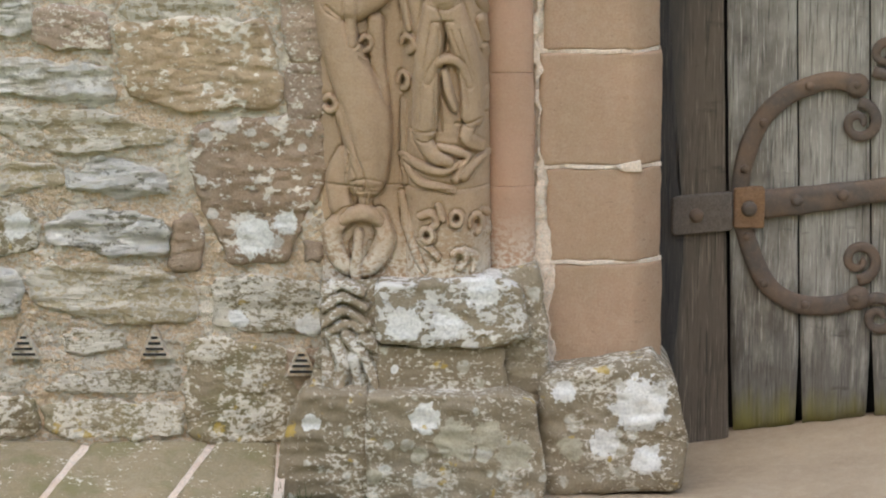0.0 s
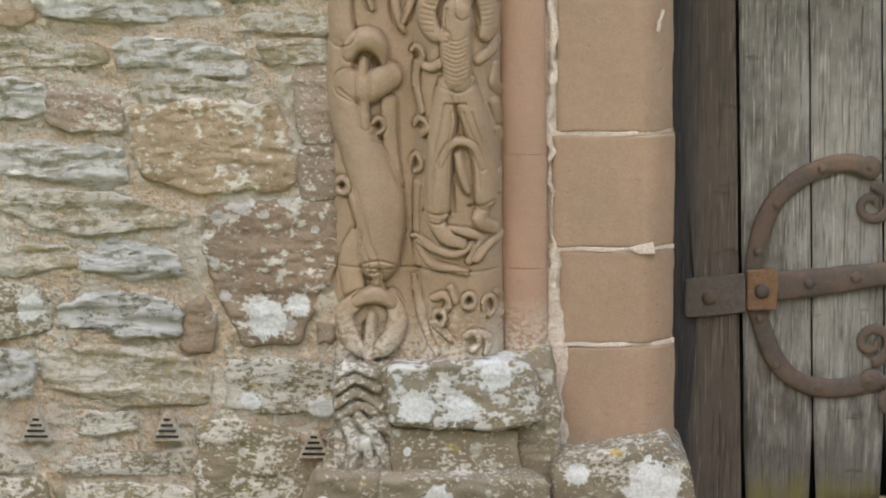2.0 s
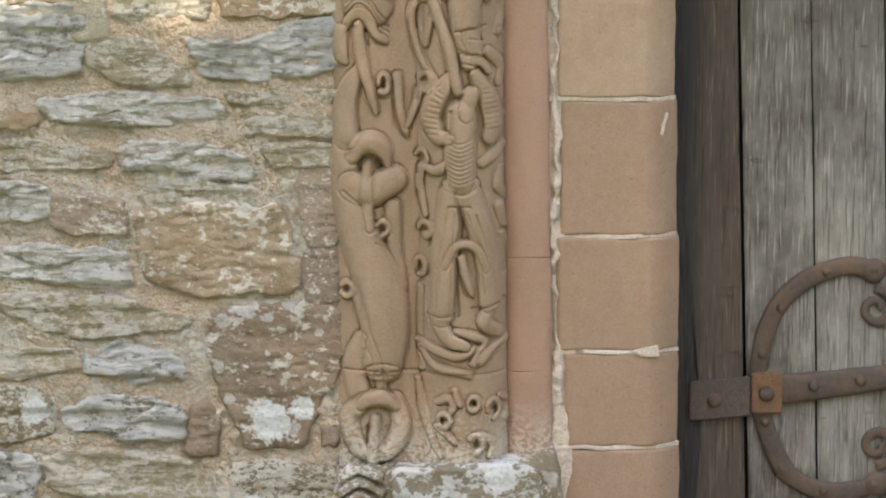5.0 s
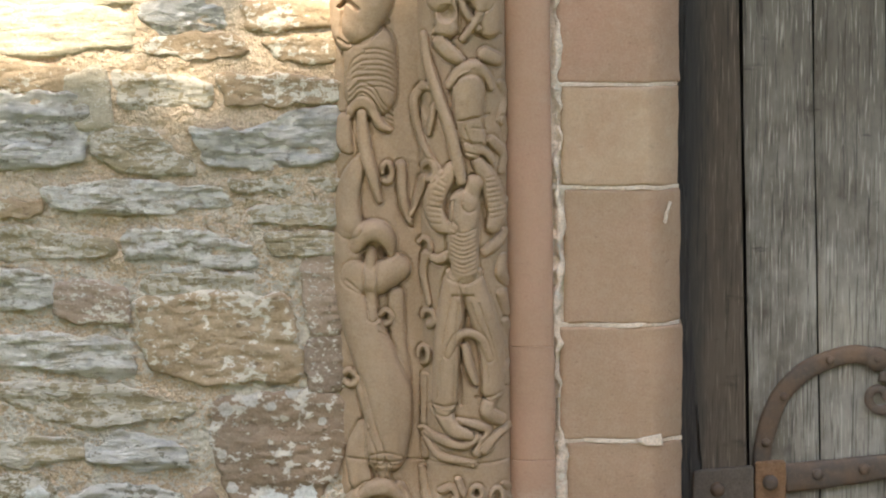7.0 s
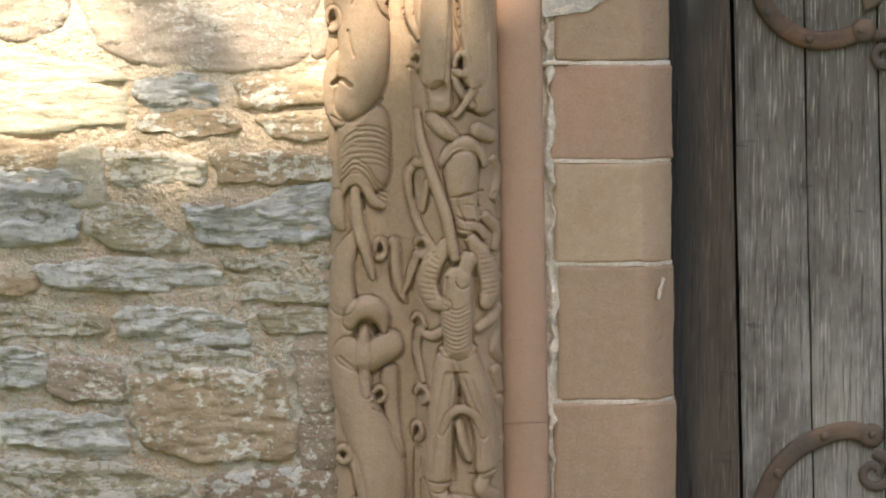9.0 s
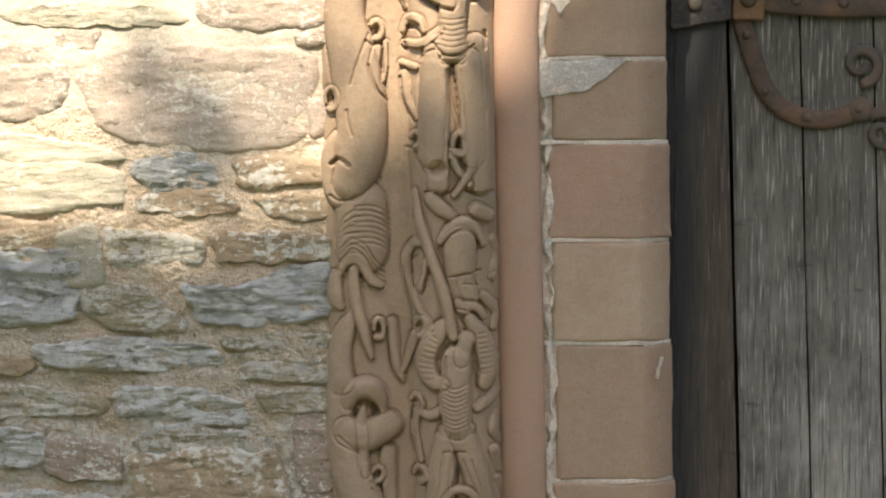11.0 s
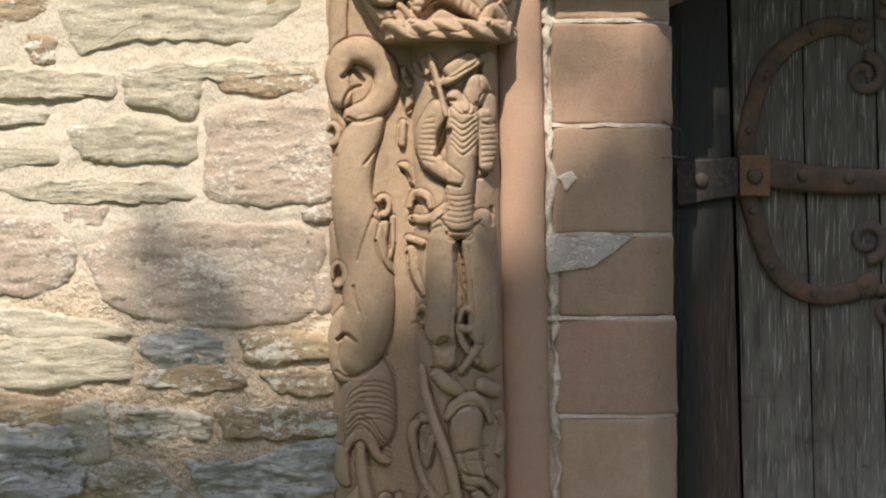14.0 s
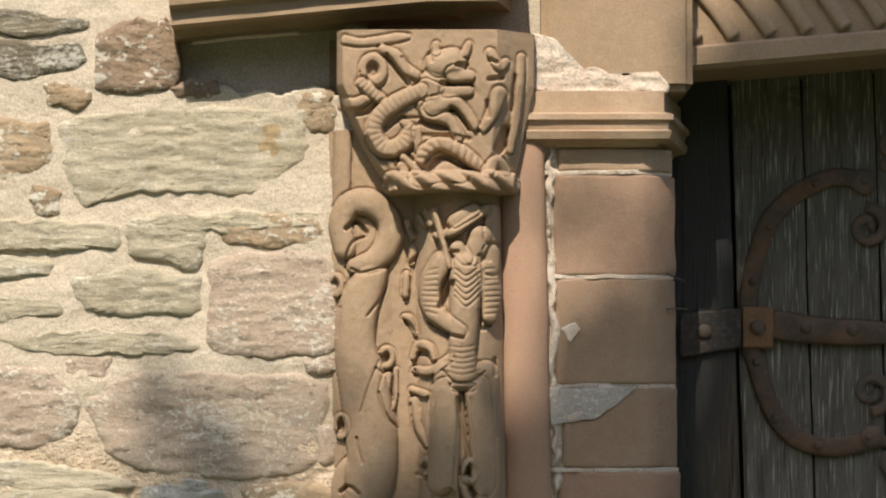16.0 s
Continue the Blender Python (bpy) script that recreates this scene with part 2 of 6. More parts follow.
STEP = rock("worn_step_stone", (0.37, 0.285, 0.19), (0.3, 0.225, 0.15), (0.42, 0.34, 0.24), bump=0.25, vary=0, hewn=0.15, grainy=0.5)


def wood(name, base, dark, pale, silver, moss=0.0, tar=False):
    """Weathered timber: short pale and dark flecks along the grain, stains across it, silvering, with the arch's shade
    painted in as less silver higher up.
    """
    m, n, l, bsdf = material(name)
    where = n.new("ShaderNodeNewGeometry").outputs["Position"]
    rnd = n.new("ShaderNodeObjectInfo").outputs["Random"]
    split = n.new("ShaderNodeSeparateXYZ")
    l.new(where, split.inputs[0])
    grain = noise_of(n, l, where, 1.0, 7.0, 0.62, (240.0, 80.0, 8.0))
    fleck = noise_of(n, l, where, 1.0, 4.0, 0.55, (300.0, 90.0, 15.0))
    streak = noise_of(n, l, where, 1.0, 5.0, 0.6, (40.0, 20.0, 3.4))
    broad = noise_of(n, l, where, 5.5, 6.0, 0.62, (1.4, 1.0, 1.0))
    col = blend(n, l, ramp(n, l, streak, 0.38, 0.66), base, dark)
    # silver drops with height: the shade under the arch is put into the colour
    bleach_less_shade = ramp(n, l, plus(n, l, broad, times(n, l, split.outputs["Z"], -0.07)), 0.3, 0.5)
    bleach_less_shade = times(n, l, bleach_less_shade, ramp(n, l, plus(n, l, split.outputs["Z"], times(n, l, streak, 0.3)), 1.65, 1.05))
    col = blend(n, l, times(n, l, bleach_less_shade, silver), col, pale)
    patchy = ramp(n, l, noise_of(n, l, where, 16.0, 6.0, 0.65, (1.6, 1.0, 0.8)), 0.4, 0.62)
    col = blend(n, l, times(n, l, patchy, 0.35), col, dark)
    col = blend(n, l, times(n, l, ramp(n, l, grain, 0.46, 0.36), 0.7), col, tuple(c * 0.4 for c in dark))
    col = blend(n, l, times(n, l, ramp(n, l, fleck, 0.56, 0.68), 0.6), col, tuple(min(1, c * 1.55) for c in pale))
    knot = noise_of(n, l, where, 1.0, 6.0, 0.62, (9.0, 4.0, 34.0))
    col = blend(n, l, times(n, l, ramp(n, l, knot, 0.64, 0.72), 0.7), col, tuple(c * 0.6 for c in dark))
    if moss:
        # black rot that creeps up from the foot in tongues
        tongue = plus(n, l, split.outputs["Z"], times(n, l, noise_of(n, l, where, 1.0, 7.0, 0.68, (60.0, 20.0, 9.0)), 0.75))
        col = blend(n, l, times(n, l, ramp(n, l, tongue, 0.74, 0.6), 0.62), col, (0.045, 0.036, 0.026))
    hv = n.new("ShaderNodeHueSaturation")
    l.new(ramp(n, l, rnd, -2.2, 1.2), hv.inputs["Value"])
    l.new(col, hv.inputs["Color"])
    col = hv.outputs[0]
    if moss:
        foot = ramp(n, l, plus(n, l, split.outputs["Z"], times(n, l, streak, 0.12)), 0.24, 0.17)
        col = blend(n, l, times(n, l, foot, moss), col, (0.17, 0.15, 0.03))
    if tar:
        # old tar brushed along the jamb side; near the top hinge the recess shade is painted over the whole width
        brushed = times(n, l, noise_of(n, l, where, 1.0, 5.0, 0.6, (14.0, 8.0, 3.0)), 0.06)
        shade_reach = ramp(n, l, split.outputs["Z"], 1.38, 1.72)
        edge = plus(n, l, plus(n, l, split.outputs["X"], brushed), times(n, l, shade_reach, -0.09))
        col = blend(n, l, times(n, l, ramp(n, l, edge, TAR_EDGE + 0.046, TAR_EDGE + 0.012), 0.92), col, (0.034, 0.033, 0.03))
    l.new(col, bsdf.inputs["Base Color"])
    bsdf.inputs["Roughness"].default_value = 0.85
    b = node(n, "Bump", Strength=0.7, Distance=0.004)
    l.new(plus(n, l, times(n, l, grain, 1.0), times(n, l, streak, 0.4)), b.inputs["Height"])
    l.new(b.outputs[0], bsdf.inputs["Normal"])
    return m


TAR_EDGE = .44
OAK = wood("silvered_oak", (0.17, 0.15, 0.118), (0.115, 0.1, 0.078), (0.36, 0.34, 0.29), 0.88, moss=0.8)
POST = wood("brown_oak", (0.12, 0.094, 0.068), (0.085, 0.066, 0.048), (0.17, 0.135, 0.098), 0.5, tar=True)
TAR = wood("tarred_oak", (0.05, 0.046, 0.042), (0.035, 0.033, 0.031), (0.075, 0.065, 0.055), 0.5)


def iron(name, dull, rust):
    m, n, l, bsdf = material(name)
    where = n.new("ShaderNodeNewGeometry").outputs["Position"]
    a = noise_of(n, l, where, 18.0, 6.0)
    c = noise_of(n, l, where, 120.0, 5.0, 0.7)
    col = blend(n, l, ramp(n, l, a, 0.4, 0.66), dull, rust)
    col = blend(n, l, times(n, l, ramp(n, l, c, 0.5, 0.7), 0.5), col, (0.17, 0.12, 0.08))
    l.new(col, bsdf.inputs["Base Color"])
    bsdf.inputs["Roughness"].default_value = 0.7
    bsdf.inputs["Metallic"].default_value = 0.2
    b = node(n, "Bump", Strength=0.4, Distance=0.003)
    l.new(plus(n, l, times(n, l, a, 0.5), c), b.inputs["Height"])
    l.new(b.outputs[0], bsdf.inputs["Normal"])
    return m


IRON = iron("rusted_iron", (0.085, 0.068, 0.055), (0.14, 0.09, 0.058))
RUSTY = iron("orange_rusted_iron", (0.08, 0.056, 0.04), (0.165, 0.09, 0.05))
BLACK_IRON = iron("blackened_iron", (0.034, 0.031, 0.028), (0.06, 0.045, 0.034))
DARK_IRON = rock("dark_iron", (0.085, 0.075, 0.065), (0.11, 0.09, 0.072), (0.14, 0.12, 0.1), bump=0.3, vary=0)
RUST = rock("orange_rust", (0.22, 0.125, 0.066), (0.17, 0.1, 0.058), (0.27, 0.17, 0.105), bump=0.3, vary=0)


def plain(name, colour, rough=0.9):
    m, n, l, bsdf = material(name)
    where = n.new("ShaderNodeNewGeometry").outputs["Position"]
    col = blend(n, l, ramp(n, l, noise_of(n, l, where, 9.0, 8.0), 0.3, 0.7), colour, tuple(c * 0.6 for c in colour))
    l.new(col, bsdf.inputs["Base Color"])
    bsdf.inputs["Roughness"].default_value = rough
    return m


GRASS = plain("grass", (0.07, 0.1, 0.03))
LEAF = plain("leaf", (0.06, 0.09, 0.03))
BARK = plain("bark", (0.11, 0.085, 0.06))
# near-black colour painted in place of the shade in slots and behind the door
SHADE_BLACK = plain("painted_shade_black", (0.02, 0.018, 0.015))


# ---------------------------------------------------------------- builders
def mesh_of(name, verts, faces, mat, smooth=True):
    me = bpy.data.meshes.new(name)
    me.from_pydata([tuple(v) for v in verts], [], faces)
    me.materials.append(mat)
    if smooth:
        me.polygons.foreach_set("use_smooth", [True] * len(me.polygons))
    me.update()
    return me


def part(name, data, material=None, parent=None, label=""):
    """Links a mesh, or a bmesh, as one object, under a thing or a part where one is given."""
    if isinstance(data, bmesh.types.BMesh):
        me = bpy.data.meshes.new(name)
        data.to_mesh(me)
        data.free()
        me.materials.append(material)
        data = me
    ob = new(name, data)
    ob.parent = parent
    return tagged(ob, label)


def empty(name, label, category, at=(0, 0, 0), group="", kind=""):
    ob = tagged(new(name), label, category, group, kind)
    ob.location = at
    bpy.context.view_layer.update()
    return ob


def sheet(name, xs, zs, depth, mat):
    """A skin over a grid of x and z whose front lies at y = -depth."""
    gx, gz = np.meshgrid(xs, zs)
    v = np.stack([gx, -depth, gz], -1).reshape(-1, 3)
    nx, nz = len(xs), len(zs)
    i = (np.arange(nz - 1)[:, None] * nx + np.arange(nx - 1)[None, :]).ravel()
    f = np.stack([i, i + 1, i + nx + 1, i + nx], -1)
    me = bpy.data.meshes.new(name)
    me.vertices.add(len(v))
    me.vertices.foreach_set("co", v.ravel())
    me.loops.add(f.size)
    me.loops.foreach_set("vertex_index", f.ravel())
    me.polygons.add(len(f))
    me.polygons.foreach_set("loop_start", np.arange(len(f)) * 4)
    me.polygons.foreach_set("use_smooth", np.ones(len(f), bool))
    me.update(calc_edges=True)
    me.materials.append(mat)
    return me


def hills(x, z, cell, seed):
    """Smooth value noise from -1 to 1 over arrays of x and z, with its own cell sizes along x and z."""
    rng = np.random.RandomState(seed)
    table = rng.uniform(-1, 1, (256, 256))
    u, w = x / cell[0] + 500.3, z / cell[1] + 500.7
    iu, iw = np.floor(u).astype(int), np.floor(w).astype(int)
    fu, fw = u - iu, w - iw
    fu, fw = fu * fu * (3 - 2 * fu), fw * fw * (3 - 2 * fw)

    def at(a, b):
        return table[a % 256, b % 256]
    return (at(iu, iw) * (1 - fu) + at(iu + 1, iw) * fu) * (1 - fw) + (at(iu, iw + 1) * (1 - fu) + at(iu + 1, iw + 1) * fu) * fw


def rounded(points, times_=2, closed=True, keep=0.88):
    """Cuts the corners of an outline."""
    for _ in range(times_):
        out = []
        pairs = list(zip(points, points[1:] + points[:1])) if closed else list(zip(points, points[1:]))
        if not closed:
            out.append(points[0])
        for a, b in pairs:
            out += [tuple(p * keep + q * (1 - keep) for p, q in zip(a, b)), tuple(p * (1 - keep) + q * keep for p, q in zip(a, b))]
        if not closed:
            out.append(points[-1])
        points = out
    return points


def spaced(points, count, closed=True):
    """Points at even steps along a line."""
    p = np.array(points + points[:1] if closed else points, float)
    s = np.r_[0, np.cumsum(np.hypot(*np.diff(p[:, :2], axis=0).T))]
    at = np.linspace(0, s[-1], count, endpoint=not closed)
    return np.stack([np.interp(at, s, p[:, i]) for i in range(p.shape[1])], -1)


def block(outline, face, seed, rough=0.004, edge=0.01, back=0.05, bed=0.5, count=112, rings=15, steps_of=0.0, wobble=0.004, tilt=0.0, grow=0.0, keep=0.88, strata=0.0):
    """One stone with an uneven outline in x and z: front at y = face, broken edges, bedded relief."""
    rim = spaced(rounded(outline, keep=keep), count)
    c = rim.mean(0)
    way = rim - c
    rim = rim + grow * way / (np.linalg.norm(way, axis=1, keepdims=True) + 1e-6)
    rim = rim + wobble * np.stack([hills(rim[:, 0], rim[:, 1], (0.03, 0.03), seed), hills(rim[:, 0], rim[:, 1], (0.03, 0.02), seed + 1)], -1)
    rim = rim + 0.4 * wobble * np.stack([hills(rim[:, 0], rim[:, 1], (0.009, 0.009), seed + 2), hills(rim[:, 0], rim[:, 1], (0.01, 0.008), seed + 3)], -1)
    rim[:, 0] += strata * hills(rim[:, 1] * 0, rim[:, 1], (1, 0.011), seed + 8)
    rim[:, 1] += 0.5 * strata * hills(rim[:, 0], rim[:, 0] * 0, (0.02, 1), seed + 9)
    span = np.hypot(*(rim - c).T).mean()
    steps = [1.0, 1.0] + [1 - (edge / span) * k for k in (0.25, 0.6, 1.2)] + list(np.linspace(1 - edge / span * 1.8, 0.08, rings))
    drops = [back, edge * 0.9, edge * 0.45, edge * 0.15, 0.0] + [0.0] * rings
    verts = []
    for k, (s, d) in enumerate(zip(steps, drops)):
        q = c + (rim - c) * s
        x, z = q.T
        rel = (1 - bed) * hills(x, z, (0.05, 0.04), seed + 4) + bed * hills(x, z, (0.09, 0.016), seed + 5) + 0.5 * hills(x, z, (0.03, 0.008), seed + 6) + 0.35 * hills(x, z, (0.012, 0.01), seed + 7)
        if steps_of:
            layer = hills(x, z, (0.11, 0.019), seed + 5) + 0.45 * hills(x, z, (0.03, 0.011), seed + 6)
            q3 = layer * 2.3
            ledge = (np.floor(q3) + np.clip((q3 - np.floor(q3)) * 4 - 1.5, 0, 1)) / 2.3
            rel = rel * (1 - steps_of) + steps_of * (1.15 * ledge + 0.4 * hills(x, z, (0.014, 0.007), seed + 7))
        rel = np.clip(rel, -0.85, 1.7)
        y = face + d - rough * rel * (0.0 if k == 0 else 1.0) + tilt * (z - c[1])
        verts.append(np.stack([x, y, z], -1))
    v = np.concatenate(verts + [[[c[0], verts[-1][:, 1].mean(), c[1]]]])
    n = len(rim)
    faces = []
    for k in range(len(steps) - 1):
        for i in range(n):
            j = (i + 1) % n
            faces.append((k * n + i, k * n + j, (k + 1) * n + j, (k + 1) * n + i))
    last = (len(steps) - 1) * n
    faces += [(last + i, last + (i + 1) % n, len(v) - 1) for i in range(n)]
    area = sum(a[0] * b[1] - b[0] * a[1] for a, b in zip(rim, np.roll(rim, -1, 0)))
    return v, faces if area > 0 else [fc[::-1] for fc in faces]


def solid(plan, z0, z1, bevel=0.004, rows=14, seed=1, rough=0.0012, lean=0.0):
    """A dressed block: a line in plan (x, y) raised from z0 to z1, with worn top and bottom edges."""
    p = np.array(plan, float)
    zs = [z0, z0, z0 + bevel * 0.4, z0 + bevel] + list(np.linspace(z0 + bevel * 2, z1 - bevel * 2, rows)) + [z1 - bevel, z1 - bevel * 0.4, z1, z1]
    ins = [0.03, bevel, bevel * 0.3, 0] + [0] * rows + [0, bevel * 0.3, bevel, 0.03]
    t = np.gradient(p, axis=0)
    t /= np.linalg.norm(t, axis=1, keepdims=True) + 1e-9
    nrm = np.stack([t[:, 1], -t[:, 0]], -1)
    verts = []
    for z, d in zip(zs, ins):
        wav = rough * (hills(p[:, 0] + p[:, 1], np.full(len(p), z), (0.06, 0.05), seed) + 0.6 * hills(p[:, 0] + p[:, 1], np.full(len(p), z), (0.012, 0.014), seed + 1))
        q = p - nrm * d + nrm * wav[:, None]
        dz = 0.0016 * hills(p[:, 0] + p[:, 1], np.full(len(p), z1 if z > (z0 + z1) / 2 else z0), (0.03, 0.02), seed + 2)
        verts.append(np.stack([q[:, 0] + lean * (z - z0), q[:, 1], z + dz], -1))
    v = np.concatenate(verts)
    n = len(p)
    return v, [(k * n + i, k * n + i + 1, (k + 1) * n + i + 1, (k + 1) * n + i) for k in range(len(zs) - 1) for i in range(n - 1)]


def curve_through(points, step=0.004):
    """A smooth line through a few points (Catmull-Rom), at about even steps."""
    p = np.array(points, float)
    p = np.concatenate([[2 * p[0] - p[1]], p, [2 * p[-1] - p[-2]]])
    out = []
    for a, b, c, d in zip(p, p[1:], p[2:], p[3:]):
        k = max(2, int(np.linalg.norm(c - b) / step))
        t = np.linspace(0, 1, k, endpoint=False)[:, None]
        out.append(0.5 * (2 * b + (c - a) * t + (2 * a - 5 * b + 4 * c - d) * t ** 2 + (3 * b - a - 3 * c + d) * t ** 3))
    return np.concatenate(out + [p[-2:-1]])


def bar(points, half, y0, thick, name, mat, parent, label="", taper=None, swell=0.0):
    """A flat forged bar along a line in x and z, with rounded shoulders, on the plane y = y0."""
    p = curve_through(points, 0.006)
    t = np.gradient(p, axis=0)
    t /= np.linalg.norm(t, axis=1, keepdims=True)
    nr = np.stack([-t[:, 1], t[:, 0]], -1)
    s = np.linspace(0, 1, len(p))
    w = half * (np.interp(s, [0, 1], taper) if taper else np.ones(len(p)))
    w = w * (1 + 0.05 * hills(p[:, 0], p[:, 1], (0.03, 0.03), 77))
    prof = [(-1, 0.0), (-1, 0.6), (-0.8, 0.92), (-0.3, 1.0), (0.3, 1.0), (0.8, 0.92), (1, 0.6), (1, 0.0)]
    v = np.concatenate([np.stack([p[:, 0] + nr[:, 0] * w * a, np.full(len(p), y0 - thick * h), p[:, 1] + nr[:, 1] * w * a], -1) for a, h in prof])
    n = len(p)
    faces = [(k * n + i, (k + 1) * n + i, (k + 1) * n + i + 1, k * n + i + 1) for k in range(len(prof) - 1) for i in range(n - 1)]
    faces += [tuple(k * n for k in range(len(prof)))[::-1], tuple(k * n + n - 1 for k in range(len(prof)))]
    me = mesh_of(name, v, [fc[::-1] for fc in faces], mat)
    return part(name, me, None, parent, label)


def dome(name, x, z, y0, r, h, mat, parent, label="", squash=1.0):
    """A hammered rivet head on the plane y = y0."""
    v, faces, n = [], [], 14
    for rr, hh in ((1.0, 0.0), (1.0, 0.3), (0.85, 0.7), (0.5, 0.95), (0.15, 1.0)):
        v += [(x + r * rr * math.cos(a), y0 - h * hh, z + r * squash * rr * math.sin(a)) for a in (2 * math.pi * i / n for i in range(n))]
    for k in range(4):
        faces += [(k * n + i, k * n + (i + 1) % n, (k + 1) * n + (i + 1) % n, (k + 1) * n + i) for i in range(n)]
    faces.append(tuple(4 * n + i for i in range(n)))
    return part(name, mesh_of(name, v, faces, mat), None, parent, label)


# ---------------------------------------------------------------- ground
GROUND = 0.10
v = [(x, y, GROUND - 0.03) for x, y in ((-400, -400), (400, -400), (400, 400), (-400, 400))]
tagged(new("ground", mesh_of("ground", v, [(0, 1, 2, 3)], GRASS)), "short green grass before the church wall", "ground", kind="structure")

xs, zs = np.linspace(0.12, 1.7, 120), np.linspace(-1.6, 0.36, 150)
gx, gy = np.meshgrid(xs, zs)
gz = GROUND - 0.012 + 0.004 * hills(gx, gy, (0.3, 0.2), 3) + 0.0012 * hills(gx, gy, (0.03, 0.03), 4)
gz += np.clip((gx - 0.45) * 0.12, 0, 0.06) * np.clip((gy + 0.25) / 0.5, 0, 1)
v = np.stack([gx, gy, gz], -1).reshape(-1, 3)
faces = [(j * 120 + i, j * 120 + i + 1, (j + 1) * 120 + i + 1, (j + 1) * 120 + i) for j in range(149) for i in range(119)]
tagged(new("doorstep", mesh_of("doorstep", v, faces, STEP)), "worn smooth brown stone doorstep before the door", "doorstep", kind="structure")

# ---------------------------------------------------------------- rubble wall: mortar bed, then every stone
WALL_LEFT, WALL_RIGHT = -0.85, -0.13
xs, zs = np.arange(WALL_LEFT, WALL_RIGHT, 0.004), np.arange(0.05, 2.3, 0.004)
gx, gz = np.meshgrid(xs, zs)
trowelled = 1 - 0.68 * np.clip((gz - 1.2) / 0.25, 0, 1)
depth = 0.005 + 0.004 * hills(gx, gz, (0.07, 0.05), 11) + trowelled * (0.003 * hills(gx, gz, (0.02, 0.015), 12) + 0.0024 * hills(gx, gz, (0.009, 0.008), 13))
depth -= 0.058 * ((gx > -.45) & (gx < -0.17) & (gz > 2.001 + 0.01 * hills(gx, gz, (0.03, 1), 14)) & (gz < 2.12))
wall = tagged(new("wall_south", sheet("wall_south", xs, zs, depth, MORTAR)), "rubble stone church wall in sandy mortar", "wall", kind="structure")


def slab(x0, x1, y0, y1, z0, z1, name, mat, label, category, bevel=0.01, kind="structure"):
    bm = bmesh.new()
    bmesh.ops.create_cube(bm, size=1, matrix=Matrix.Translation(((x0 + x1) / 2, (y0 + y1) / 2, (z0 + z1) / 2)) @ Matrix.Diagonal((x1 - x0, y1 - y0, z1 - z0, 1)))
    bmesh.ops.bevel(bm, geom=bm.edges[:], offset=bevel, segments=2, affect="EDGES")
    me = bpy.data.meshes.new(name)
    bm.to_mesh(me)
    bm.free()
    me.materials.append(mat)
    return tagged(new(name, me), label, category, kind=kind)


slab(-0.86, 0.35, 0.062, 0.6, 0.0, 3.6, "wall_core", MORTAR, "mortar core of the rubble wall", "wall", 0.004)
slab(-4.5, -0.86, -0.004, 0.6, 0.0, 3.6, "wall_west", MORTAR, "plain rubble wall beyond the doorway", "wall")
slab(-0.86, 0.34, 0.035, 0.6, 2.3, 3.6, "wall_above", MORTAR, "plain wall above the doorway", "wall")
STONE_SEED = [100]


def stone(kind, outline):
    STONE_SEED[0] += 17
    s = STONE_SEED[0]
    layered = {"white": 0.009, "slate": 0.0085, "dark": 0.0095, "grn": 0.0055, "pale": 0.0034, "red": 0.0045, "pink": 0.0035, "rose": 0.0028}.get(kind, 0.0034)
    if kind == "sand" and outline[0][1] < 1.0:
        layered = 0.006
    v, f = block(outline, (-0.0085 if outline[0][1] > 1.3 else -0.0125 if kind in ("white", "slate", "dark") else -0.0105) - 0.005 * ((s * 7) % 5) / 5, s, rough=layered, edge=0.013 if outline[0][1] > 1.3 else 0.0075, wobble=0.0055, grow=0.0085 if outline[0][1] > 1.3 else 0.006, strata=0.0015 if kind in ("red", "pink", "rose") else 0.0035, count=150, rings=26, steps_of=0.35 if kind in ("red", "pink", "rose", "sand", "pale") else 0.75, bed=0.3 if kind in ("red", "pink", "rose", "sand") else 0.75)
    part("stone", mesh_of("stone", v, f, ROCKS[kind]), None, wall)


stone("wet", [(-.805, .239), (-.663, .239), (-.655, .171), (-.807, .169)])
stone("gold", [(-.645, .227), (-.413, .22), (-.409, .168), (-.636, .171)])
stone("wet", [(-.401, .334), (-.243, .324), (-.217, .24), (-.239, .162), (-.403, .164)])
stone("lich", [(-.644, .253), (-.583, .276), (-.422, .286), (-.415, .244), (-.64, .247)])
stone("lich", [(-.614, .345), (-.511, .347), (-.514, .318), (-.591, .307)])
stone("grn", [(-.669, .439), (-.622, .464), (-.439, .446), (-.388, .417), (-.393, .363), (-.572, .369), (-.656, .398)])
stone("lich", [(-.359, .441), (-.176, .432), (-.172, .347), (-.346, .35)])
stone("lich", [(-.799, .564), (-.657, .56), (-.649, .488), (-.782, .469), (-.8, .479)])
stone("white", [(-.636, .526), (-.559, .555), (-.433, .531), (-.429, .477), (-.523, .481), (-.621, .498)])
stone("white", [(-.6, .619), (-.53, .636), (-.442, .617), (-.433, .578), (-.521, .579), (-.596, .588)])
stone("red", [(-.426, .525), (-.393, .546), (-.375, .508), (-.378, .455), (-.424, .452)])
stone("red", [(-.392, .692), (-.24, .709), (-.17, .692), (-.161, .622), (-.213, .536), (-.23, .47), (-.328, .468), (-.354, .527), (-.385, .612)])
stone("grn", [(-.781, .723), (-.566, .718), (-.422, .683), (-.427, .668), (-.548, .651), (-.679, .663)])
stone("grn", [(-.798, .621), (-.619, .633), (-.607, .597), (-.69, .583), (-.798, .588)])
stone("slate", [(-.794, .795), (-.583, .799), (-.528, .786), (-.519, .736), (-.566, .727), (-.686, .748), (-.795, .748)])
